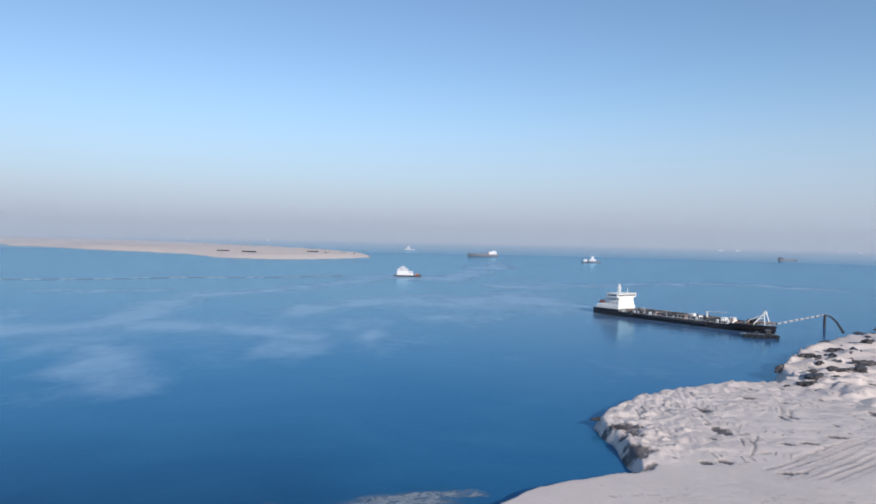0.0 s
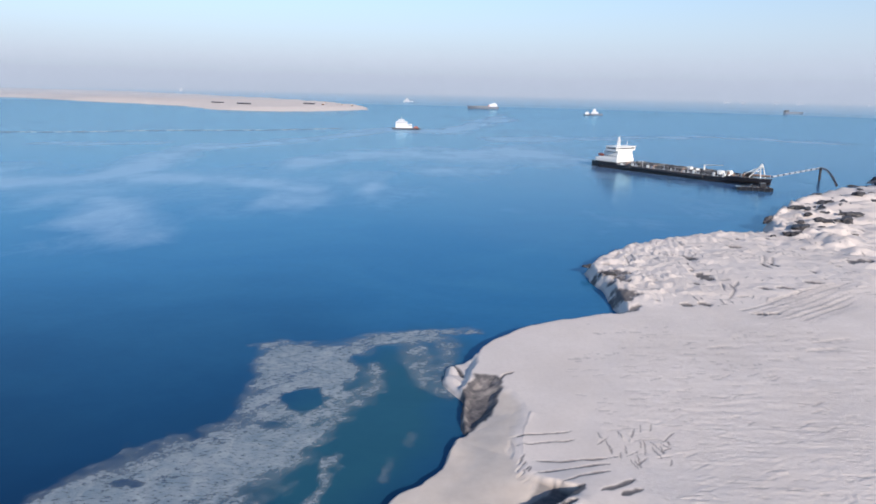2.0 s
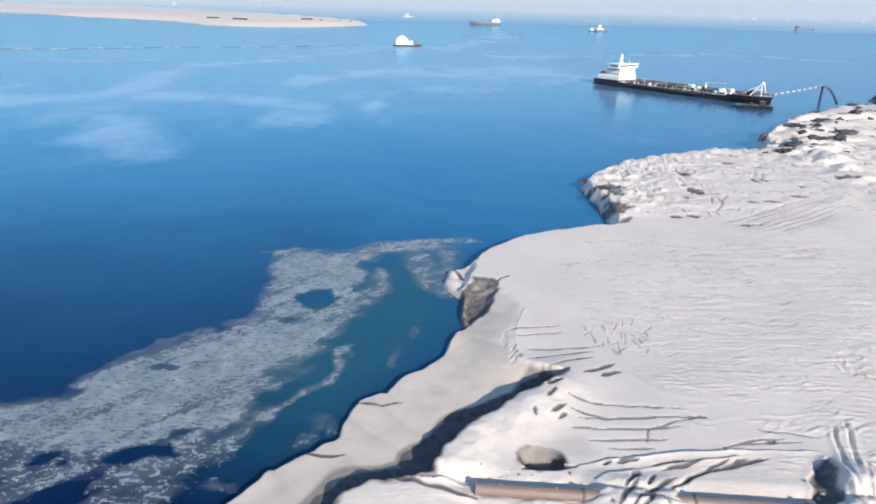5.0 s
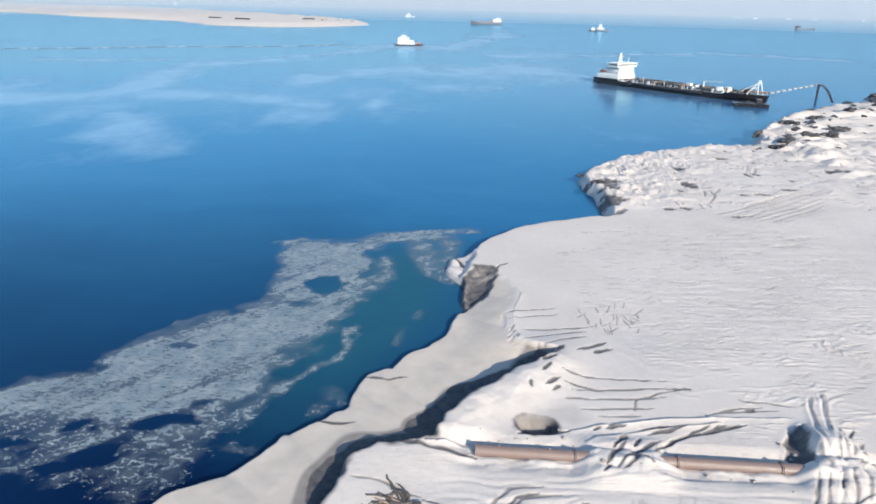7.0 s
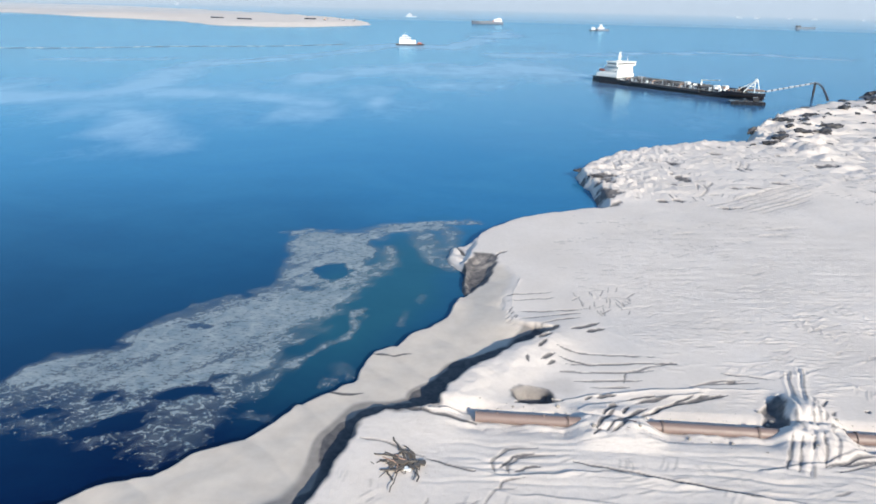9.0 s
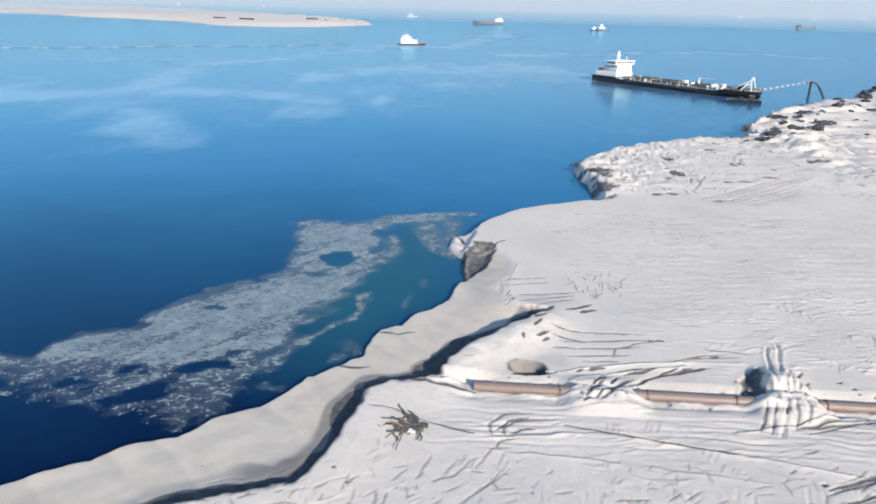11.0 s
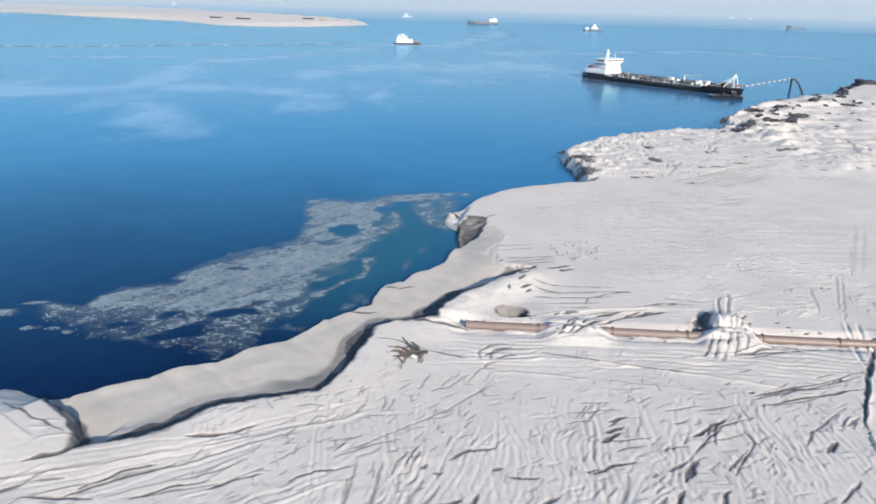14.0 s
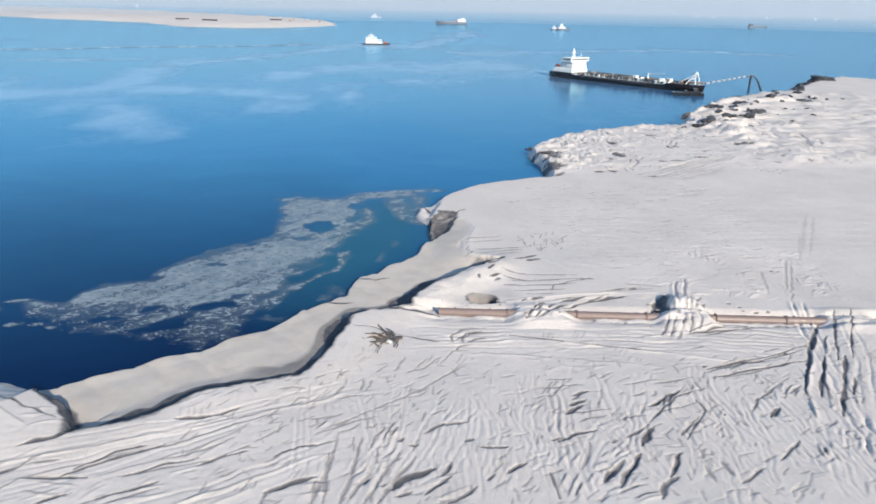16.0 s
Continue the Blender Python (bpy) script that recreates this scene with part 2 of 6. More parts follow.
RUST = plain("rusty_pipe_steel", (0.42, 0.27, 0.2), 0.75, wear=0.6, scale=0.8, dirt=(0.24, 0.12, 0.07))
PIPE = plain("weathered_pinkish_pipe_steel", (0.215, 0.155, 0.14), 0.8, wear=0.75, scale=0.7, dirt=(0.13, 0.085, 0.065))
GLASS = plain("dark_window_glass", (0.012, 0.016, 0.02), 0.12, wear=0.05)
# grey of dark hulls far out, with haze mixed into the paint
HAZED_GREY = plain("hazed_grey_paint", (0.15, 0.17, 0.21), 0.6, wear=0.3, scale=0.3)
RED = plain("red_oxide_paint", (0.34, 0.09, 0.06), 0.6, wear=0.3)
ROCK = plain("dark_wet_clay", (0.045, 0.043, 0.048), 0.85, wear=0.35, scale=0.6, dirt=(0.17, 0.15, 0.14))
SAND_CLOD = plain("damp_sand_clod", (0.34, 0.3, 0.27), 0.95, wear=0.4, scale=3.0, dirt=(0.2, 0.17, 0.14))
HOPPER_SAND = plain("wet_hopper_sand", (0.2, 0.175, 0.155), 0.8, wear=0.5, scale=0.3)
WOOD = plain("weathered_driftwood", (0.12, 0.1, 0.085), 0.85, wear=0.5, scale=2.0, dirt=(0.05, 0.04, 0.03))


# ---- builders ----
def part(name, bm, mat, parent=None, label="", smooth=False):
    """Links a bmesh as one mesh object, under a thing or a part where one is given."""
    me = bpy.data.meshes.new(name)
    bm.to_mesh(me)
    bm.free()
    me.materials.append(mat)
    if smooth:
        me.shade_smooth()
    ob = new(name, me)
    if parent:
        ob.parent = parent
    return tagged(ob, label)


def thing(name, m, label, category, group="", kind=""):
    ob = new(name)
    ob.matrix_world = m
    return tagged(ob, label, category, group, kind)


def box(bm, x0, x1, y0, y1, z0, z1, bevel=0.0, taper=0.0):
    r = bmesh.ops.create_cube(bm, size=1.0)
    for v in r["verts"]:
        k = 1 - taper if v.co.z > 0 else 1
        v.co = Vector(((x0 + x1) / 2 + v.co.x * (x1 - x0) * k, (y0 + y1) / 2 + v.co.y * (y1 - y0) * k, (z0 + z1) / 2 + v.co.z * (z1 - z0)))
    if bevel:
        edges = {e for v in r["verts"] for e in v.link_edges}
        bmesh.ops.bevel(bm, geom=list(edges), offset=bevel, segments=1, affect="EDGES")
    return bm


def tube(bm, a, b, r, r2=None, sides=10):
    a, b = Vector(a), Vector(b)
    d = b - a
    m = Matrix.Translation((a + b) / 2) @ d.to_track_quat("Z", "Y").to_matrix().to_4x4()
    bmesh.ops.create_cone(bm, cap_ends=True, segments=sides, radius1=r, radius2=r if r2 is None else r2, depth=d.length, matrix=m)
    return bm


def snake(bm, pts, r, sides=12):
    """A round tube along points, with mitred joints."""
    pts = [Vector(p) for p in pts]
    rings = []
    for k, p in enumerate(pts):
        d = (pts[min(k + 1, len(pts) - 1)] - pts[max(k - 1, 0)]).normalized()
        q = d.to_track_quat("Z", "Y")
        rings.append([bm.verts.new(p + q @ Vector((r * math.cos(2 * math.pi * i / sides), r * math.sin(2 * math.pi * i / sides), 0))) for i in range(sides)])
    for a, b in zip(rings[:-1], rings[1:]):
        for i in range(sides):
            bm.faces.new((a[i], a[(i + 1) % sides], b[(i + 1) % sides], b[i]))
    bm.faces.new(rings[0][::-1])
    bm.faces.new(rings[-1])
    return bm


def B():
    return bmesh.new()


# ---- noise on arrays ----
def lattice(x, y, scale, seed):
    """Smooth value noise, -1 to 1, with features about scale metres wide."""
    table = np.random.RandomState(seed).rand(256, 256) * 2 - 1
    u, v = x / scale, y / scale
    i, j = np.floor(u).astype(int), np.floor(v).astype(int)
    fu, fv = u - i, v - j
    fu, fv = fu * fu * (3 - 2 * fu), fv * fv * (3 - 2 * fv)
    a, b2 = table[i % 256, j % 256], table[(i + 1) % 256, j % 256]
    c, d = table[i % 256, (j + 1) % 256], table[(i + 1) % 256, (j + 1) % 256]
    return (a * (1 - fu) + b2 * fu) * (1 - fv) + (c * (1 - fu) + d * fu) * fv


def fbm(x, y, scale, seed, octaves=4, gain=0.5):
    total, amp = 0.0, 1.0
    for k in range(octaves):
        total = total + amp * lattice(x + 37.1 * k, y - 19.7 * k, scale / 2 ** k, seed + k)
        amp *= gain
    return total


def smooth(a, b, v):
    f = np.clip((v - a) / (b - a), 0, 1)
    return f * f * (3 - 2 * f)


def far_from(x, y, line, closed=False):
    """Distance to a line of points, and the share of the way along it."""
    pts = np.array(line, float)
    if closed:
        pts = np.vstack([pts, pts[:1]])
    best, share = np.full(x.shape, 1e9), np.zeros(x.shape)
    for k, (p, q) in enumerate(zip(pts[:-1], pts[1:])):
        d = q - p
        f = np.clip(((x - p[0]) * d[0] + (y - p[1]) * d[1]) / (d @ d), 0, 1)
        r = np.hypot(x - p[0] - f * d[0], y - p[1] - f * d[1])
        nearer = r < best
        best, share = np.where(nearer, r, best), np.where(nearer, (k + f) / (len(pts) - 1), share)
    return best, share


def inside(x, y, ring):
    pts = np.array(ring, float)
    odd = np.zeros(x.shape, bool)
    for p, q in zip(pts, np.roll(pts, -1, 0)):
        if p[1] != q[1]:
            odd ^= ((p[1] > y) != (q[1] > y)) & (x < (q[0] - p[0]) * (y - p[1]) / (q[1] - p[1]) + p[0])
    return odd


def signed(x, y, ring):
    r = far_from(x, y, ring, True)[0]
    return np.where(inside(x, y, ring), r, -r)


# ---- the coast in plan ----
FAR_COAST = [(5200, 250), (600, 330), (300, 362), (276, 386), (237, 350), (187, 294), (172, 288), (150, 263), (128, 240), (110, 215), (102, 203), (101, 193), (94, 188),
             (82, 186), (64, 179), (48, 167.5), (38.5, 155), (35, 148.5), (35.5, 130), (35, 117), (25, 112), (16, 107.5), (9, 100), (6, 94.5), (2, 91), (1.5, 87)]
BAND_COAST = [(3.5, 80), (4.2, 75), (3.6, 71), (2, 67), (-1, 60.5), (-5, 55.5), (-8, 52.3), (-10.3, 46.2), (-11.5, 44), (-15.8, 42), (-17.5, 38), (-22, 34), (-26, 31),
              (-28, 29.4), (-32.6, 26.5), (-36, 24.1), (-39.5, 21.4)]
LEFT_COAST = [(-41.7, 21), (-45, 22.3), (-47, 23), (-49.5, 22.3), (-60, 15), (-90, 4), (-200, -60), (-5200, -900), (-5200, -5200), (5200, -5200)]
SCARP = [(-42.2, 20.6), (-39.6, 18.4), (-35.9, 15.5), (-33.8, 13), (-32.7, 10.7), (-28.5, 12.4), (-25.3, 14.0), (-23, 16.9), (-20, 18.3), (-16.7, 19.6), (-12.3, 21.4),
         (-10.6, 24.8), (-9, 30), (-7.5, 36), (-5, 38), (0, 38.4), (1, 42), (5, 47.5), (8.3, 49.9), (14, 55.5), (15.2, 57.5)]
SOFT = [(10.2, 61), (10, 66.5), (12, 77), (10, 83), (4.5, 84)]
COAST = FAR_COAST + BAND_COAST + LEFT_COAST
BAND = BAND_COAST + SCARP + SOFT
HEAP = [(1.5, 40), (4.5, 44.5), (9, 48), (13.5, 53)]
PIPE_A, PIPE_B = Vector((4.0, 37.1, 0)), Vector((64.0, 32.9, 0))


FINS = [[(-7.8, 52.1), (-5, 51.9), (-3, 52.2)], [(-13.3, 43.8), (-10.3, 42.8), (-8, 43.3)], [(-1.0, 60), (0.6, 63.4)]]  # overhang shade along the slip's edge, painted as dark strokes


def ruts(x, y, h, line, gauge=2.0, width=0.45, depth=0.16, treads=0.0):
    """Presses a pair of wheel or crawler ruts, with a raised lip, into the heights."""
    pts = np.array(line, float)
    near = (x > pts[:, 0].min() - 4) & (x < pts[:, 0].max() + 4) & (y > pts[:, 1].min() - 4) & (y < pts[:, 1].max() + 4)
    if not near.any():
        return
    xs, ys = x[near], y[near]
    best, share = far_from(xs + 0.25 * lattice(xs, ys, 2.5, 71), ys + 0.25 * lattice(xs, ys, 2.5, 72), line)
    ends = smooth(0, 0.08, share) * smooth(1, 0.92, share)
    off = np.abs(best - gauge / 2)
    press = -depth * smooth(width, width - 0.2, off) + 0.5 * depth * np.exp(-((off - width - 0.2) / 0.2) ** 2)
    if treads:
        length = np.hypot(*np.diff(pts, axis=0).T).sum()
        press = press * (1 + treads * np.sin(share * length * 2 * math.pi / 0.9))
    h[near] += ends * press * (0.75 + 0.5 * lattice(xs, ys, 6.0, 73))


def lip_line(x, y, h, line, height=0.25, decay=1.0, width=0.22, cut_shade=None, tone=0.8):
    """A long pushed-up lip: steep on the left of the line's way, trailing off on its right."""
    pts = np.array(line, float)
    near = (x > pts[:, 0].min() - 4) & (x < pts[:, 0].max() + 4) & (y > pts[:, 1].min() - 4) & (y < pts[:, 1].max() + 4)
    xs, ys = x[near], y[near]
    xs, ys = xs + 0.2 * lattice(xs, ys, 1.8, 75), ys + 0.2 * lattice(xs, ys, 1.8, 76)
    best, side, share = np.full(xs.shape, 1e9), np.ones(xs.shape), np.zeros(xs.shape)
    for k, (p, q) in enumerate(zip(pts[:-1], pts[1:])):
        d = q - p
        f = np.clip(((xs - p[0]) * d[0] + (ys - p[1]) * d[1]) / (d @ d), 0, 1)
        r = np.hypot(xs - p[0] - f * d[0], ys - p[1] - f * d[1])
        nearer = r < best
        best, share = np.where(nearer, r, best), np.where(nearer, (k + f) / (len(pts) - 1), share)
        side = np.where(nearer, np.sign((ys - p[1]) * d[0] - (xs - p[0]) * d[1]), side)
    v = -best * side
    lip = smooth(-0.06, width - 0.1, v) * np.exp(-np.clip(v, 0, 9) / (0.55 * decay))
    # thin dark line painted behind the crest as the lip's shadow
    if cut_shade is not None:
        lip_shade = tone * smooth(0.2, 0.06, np.abs(v + 0.06)) * smooth(-0.5, 0.1, lattice(xs, ys, 2.2, 74)) * smooth(0, 0.06, share) * smooth(1, 0.94, share)
        cut_shade[near] = np.maximum(cut_shade[near], lip_shade)
    h[near] += 1.15 * height * lip * smooth(0, 0.06, share) * smooth(1, 0.94, share) * (0.8 + 0.5 * lattice(xs, ys, 3.0, 77))


def scarplets(x, y, h, rs, count, box2, turns, size, height, together=1, gap=0.6, broad=1.0, cut_shade=None, tone=0.7):
    """Short curved lips of pushed-up sand, steep on one side and trailing off on the other, in parallel sets."""
    for k in range(count):
        cx, cy = box2[0] + rs.rand() * (box2[1] - box2[0]), box2[2] + rs.rand() * (box2[3] - box2[2])
        turn, bow = turns[k % len(turns)] + rs.randn() * 0.25, rs.randn() * 0.1
        space = gap * (0.7 + 0.6 * rs.rand())
        for n in range(1 if together == 1 else rs.randint(2, together + 1)):
            half = size * (0.4 + 0.9 * rs.rand())
            ox, oy = cx + math.sin(turn) * space * n + rs.randn() * 0.15, cy - math.cos(turn) * space * n + rs.randn() * 0.15
            ni, nj = np.nonzero(np.abs(GX - ox) < half + 1.6 * broad)[0], np.nonzero(np.abs(GY - oy) < half + 1.6 * broad)[0]
            if not len(ni) or not len(nj):
                continue
            i0, i1, j0, j1 = ni[0], ni[-1] + 1, nj[0], nj[-1] + 1
            dx, dy = x[j0:j1, i0:i1] - ox, y[j0:j1, i0:i1] - oy
            u = dx * math.cos(turn) + dy * math.sin(turn)
            v = dx * math.sin(turn) - dy * math.cos(turn) + bow * u * u / half + 0.06 * lattice(dx, dy, 0.9, 90 + k % 7)
            v = v / broad
            lip = smooth(-0.07, 0.1, v) * np.exp(-np.clip(v, 0, 9) / (0.1 + 0.18 * rs.rand()))
            h[j0:j1, i0:i1] += height * (0.5 + rs.rand()) * lip * smooth(half, half * 0.45, np.abs(u))
            # shadow behind each lip, painted as a thin dark stroke
            if cut_shade is not None:
                lip_shade = tone * (0.3 + 0.7 * ((k * 7 + n) % 5) / 4) * smooth(0.18, 0.05, np.abs(v * broad + 0.06)) * smooth(half, half * 0.5, np.abs(u))
                cut_shade[j0:j1, i0:i1] = np.maximum(cut_shade[j0:j1, i0:i1], lip_shade)


def groove(x, y, h, cut_shade, line, half=0.24, depth=0.1, tone=0.95):
    """A blade's scrape: a step, steep away from the sun, its shade painted dark."""
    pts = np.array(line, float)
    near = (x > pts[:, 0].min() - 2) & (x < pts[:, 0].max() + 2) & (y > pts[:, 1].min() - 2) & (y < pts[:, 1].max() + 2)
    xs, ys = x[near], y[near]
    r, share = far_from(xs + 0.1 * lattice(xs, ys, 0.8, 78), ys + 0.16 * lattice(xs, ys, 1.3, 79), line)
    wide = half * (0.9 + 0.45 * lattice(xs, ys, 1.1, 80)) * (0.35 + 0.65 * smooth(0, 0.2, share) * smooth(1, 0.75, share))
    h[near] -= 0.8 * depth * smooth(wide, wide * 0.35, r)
    cut_shade[near] = np.maximum(cut_shade[near], min(1.0, 1.15 * tone) * smooth(wide + 0.04, wide * 0.5, r))


def bent(rs, a, b, bow, n=12):
    a, b = np.array(a, float), np.array(b, float)
    side = np.array([-(b - a)[1], (b - a)[0]]) / max(1e-6, np.hypot(*(b - a)))
    f = np.linspace(0, 1, n)[:, None]
    return a + (b - a) * f + side * bow * np.sin(f * math.pi) + rs.randn(n, 2) * 0.12


def land_heights(x, y):
    """Height of the sand over the sea, and the three zone weights: damp, muddy with painted shade, smooth."""
    wob = 0.5 * fbm(x, y, 5.0, 3, 3)
    d = signed(x + wob, y + 0.5 * fbm(x, y, 5.0, 9, 3), COAST)
    b = signed(x + 0.5 * wob + 0.25 * fbm(x, y, 1.6, 15, 2), y + 0.45 * fbm(x, y, 3.0, 14, 4, 0.6), BAND)
    edge_s = far_from(x, y, BAND_COAST)
    lobes = np.abs(np.sin(edge_s[1] * 9 * math.pi + 0.6 * lattice(x, y, 9, 17))) ** 0.6
    d = d - smooth(3, 0.5, edge_s[0]) * (0.9 - 0.9 * lobes)
    d = d - 0.75 * smooth(5, 1.5, edge_s[0]) * smooth(0.5, 0.62, edge_s[1]) * smooth(1.0, 0.97, edge_s[1])
    line_r, line_s = far_from(x, y, SCARP)
    soft_r = far_from(x, y, SOFT)[0]
    # the plateau
    plateau = 1.75 + 0.18 * fbm(x, y, 22, 21, 3) + 0.012 * np.clip(x, 0, 80)
    mid = smooth(56, 64, y) * smooth(112, 100, y)
    plateau = plateau + mid * 0.028 * smooth(14, 42, x) * fbm(x * 0.18, y, 1.0, 31, 3)
    near = smooth(46, 34, y)
    rough = near * (0.035 * fbm(x, y, 5.5, 41, 3) + 0.025 * np.abs(fbm(x, y, 1.1, 45, 3)))
    plateau = plateau + rough
    # dumped heaps on the far point
    lumps = smooth(112, 124, y - 0.10 * x) * smooth(330, 250, y)
    heap = np.abs(fbm(x, y, 8.0, 51, 4, 0.55))
    edge_rise = smooth(30, 4, d)
    fine_heap = np.abs(fbm(x, y, 3.0, 58, 3, 0.6))
    plateau = plateau + lumps * (0.25 + 0.42 * heap * (0.4 + 0.9 * edge_rise) + 0.34 * fine_heap * (0.4 + edge_rise))
    east = smooth(86, 108, x) * lumps
    plateau = plateau + east * (1.7 * (0.45 + 0.55 * smooth(45, 12, d)) * np.abs(fbm(x, y, 9, 151, 3, 0.45)) + 0.25 * np.abs(fbm(x, y, 3.6, 157, 3)))
    # heap beside the scarp, mound at the end of the slip
    hr = far_from(x + 0.5 * fbm(x, y, 3, 55, 3), y, HEAP)[0]
    plateau = plateau + 0.8 * np.exp(-(hr / 3.1) ** 2) * (0.85 + 0.2 * fbm(x, y, 2.2, 57, 3))
    mound = smooth(0, 6, far_from(x, y, [(-90, -2), (-62, 4), (-48, 14), (-42, 14), (-37, 11)])[0])
    moundness = (1 - mound) * smooth(-30, -36, x)
    plateau = plateau + 0.3 * moundness
    plateau = plateau + 0.4 * smooth(7, 0.5, line_r)
    # the slip: a low smooth terrace of washed-out sand
    fans = np.abs(lattice(x * 0.75 + y * 0.66 + 0.5 * lattice(x, y, 4, 63), (y - x) * 0.06, 3.6, 61))
    band = 0.5 + 0.14 * np.clip(d, 0, 6) / 6 + 0.2 * fans + 0.14 * lobes * smooth(4, 0.5, edge_s[0]) + 0.04 * fbm(x, y, 2.5, 64, 3)
    ditch = smooth(2.4, 0.6, (line_r + 0.5 * fbm(x, y, 5, 85, 2)) / (1 + 1.1 * smooth(0.72, 0.78, line_s))) * smooth(0.99, 0.93, line_s)
    band = band - 0.15 * ditch + 0.75 * smooth(7, 0.5, soft_r)
    soft = smooth(5, 1, soft_r)
    share = soft_r / (soft_r + line_r + 1e-6)
    width = 0.35 + 1.1 * smooth(0.5, 0.1, share)
    low = smooth(-0.5, 1.0, b / width)
    low = np.maximum(low, smooth(2.6, 1.3, edge_s[0]) * smooth(0.08, 0.16, edge_s[1]) * smooth(0.995, 0.96, edge_s[1]))
    band = band + 0.5 * smooth(5, 1.0, line_r) * smooth(0.16, 0.24, line_s) * smooth(0.6, 0.5, line_s)
    h = plateau * (1 - low) + band * low
    # bank down to the sea
    bank = 0.9 + 4.6 * smooth(-37, -42, x) * (1 - low) - 0.5 * low + 1.2 * (1 - low) * smooth(100, 120, y)
    h = np.where(d > 0, h * smooth(-0.25, 1.0, d / bank) + 0.02 - 0.25 * (1 - smooth(-0.25, 1.0, d / bank)), -0.25 + 0.3 * np.clip(d, -20, 0))
    # hollow scar at the head of the slip, and washed-down lobes beside it
    scar = signed(x + 0.4 * fbm(x, y, 1.6, 81, 3), y + 0.4 * fbm(x, y, 1.6, 82, 3), [(3.6, 78), (4.8, 83.2), (6.4, 86.3), (9.6, 86.1), (10, 83.5), (9, 79), (7.5, 74.7), (5.4, 72.4), (3.2, 70.2)])
    h = np.where(d > 0.3, h - 0.75 * smooth(-0.2, 1.8, scar) * smooth(0.3, 1.5, d), h)
    h = np.where((scar > -0.5) & (d > 0.2), np.maximum(h, 0.12 + 0.1 * fbm(x, y, 1.1, 98, 2)), h)
    delta = signed(x + 0.5 * fbm(x, y, 2.0, 95, 3), y + 0.5 * fbm(x, y, 2.0, 96, 3), [(-1, 80), (0.2, 91), (4.6, 97.5), (7.2, 96), (5.6, 88.5), (4.2, 81)])
    h = np.where(d > 0.2, h * (1 - 0.62 * smooth(-0.6, 0.8, delta)) + 0.35 * np.abs(lattice(x + 0.5 * y, y * 0.4, 1.5, 97)) * smooth(-0.6, 0.8, delta), h)
    # pit
    pr = np.hypot((x - 10.4) / 1.45, (y - 41.5) / 1.05) + 0.22 * fbm(x, y, 1.4, 66, 3)
    h = h - 1.25 * smooth(1.65, 1.1, pr)
    # pipe trench, and sand pushed over the pipe
    span = PIPE_B - PIPE_A
    along = ((x - PIPE_A.x) * span.x + (y - PIPE_A.y) * span.y) / span.length
    across = (-(x - PIPE_A.x) * span.y + (y - PIPE_A.y) * span.x) / span.length
    strip = smooth(-4, 0, along) * smooth(3.2, 1.2, np.abs(across))
    h = h * (1 - strip) + (1.78 + 0.14 * fbm(x, y, 1.6, 68, 3)) * strip
    h = h + strip * (0.24 * np.exp(-((across + 1.0) / 0.55) ** 2) * (0.8 + 0.35 * fbm(x, y, 1.8, 67, 3)) - 0.3 * np.exp(-((across - 1.1) / 0.5) ** 2))
    for centre, half, height in ((13.9, 5.2, 1.15), (33.0, 4.7, 1.3), (55.2, 5.0, 1.2)):
        h = h + height * smooth(half, half * 0.45, np.abs(along - centre)) * smooth(4.5, 0.6, np.abs(across + 0.4)) * (0.9 + 0.15 * fbm(x, y, 1.5, 69, 3))
    h = h + 1.3 * np.exp(-np.clip(np.where(x < 37.2, (37.2 - x) / 1.5, (x - 37.2) / 2.8), 0, 9) ** 4 - ((y - 38.3) / 2.6) ** 2)
    # ruts
    dry = np.where((b < -0.6) & (d > 1.0), 1.0, 0.0)
    pressed, cuts, cut_shade = np.zeros_like(h), np.zeros_like(h), np.zeros_like(h)
    rs = np.random.RandomState(5)
    for line in ([(37, 42.1), (36.5, 39.9), (36.2, 37.9)], [(35.9, 37.2), (35.6, 35.5), (35.6, 34.4)], [(40.5, 47.8), (37.9, 41), (37.1, 38.7), (36.6, 36.5)], [(42.1, 47.9), (38.8, 40.3)], [(40.3, 41.6), (38.5, 38.5), (37.3, 36.6)],
                 [(37.3, 36.6), (36.8, 34.5), (36.4, 33.4), (34.6, 30.3), (33.3, 28.1)], [(40.4, 41.1), (38.4, 37.3), (37.4, 34.5)], [(40, 36.2), (38.4, 34.5), (38.4, 33.2), (37.9, 32.2), (36.6, 30.4)]):  # over the ramp
        ruts(x, y, pressed, line, gauge=0.0, depth=0.14, width=0.2)
        lip_line(x, y, pressed, [(a + 0.3, b4) for a, b4 in line], 0.06, 0.3, 0.2, cut_shade, 0.55)
    for line in ([(38, 37), (37.5, 35)], [(41.8, 41.2), (40.4, 39.6)], [(40, 38.1), (38.9, 36.2)], [(41.4, 38.9), (40.5, 37.8)], [(34.5, 33.8), (33.1, 31.4), (31.9, 29.3)], [(35.3, 33.5), (33.9, 31), (32.8, 29)],
                 [(37.6, 34.2), (36.5, 31.3), (35.6, 29.5)], [(34.9, 35.8), (34.8, 34.8)], [(36.4, 33.4), (35.4, 31.7)], [(39.6, 36), (38.6, 34.8)]):  # off the ramp
        groove(x, y, cuts, cut_shade, line, 0.2, 0.14, 0.6)
    ruts(x, y, pressed, bent(rs, (43, 3), (55, 40), rs.randn() * 0.6, 20), gauge=1.4, depth=0.14, width=0.24)  # lane at the right
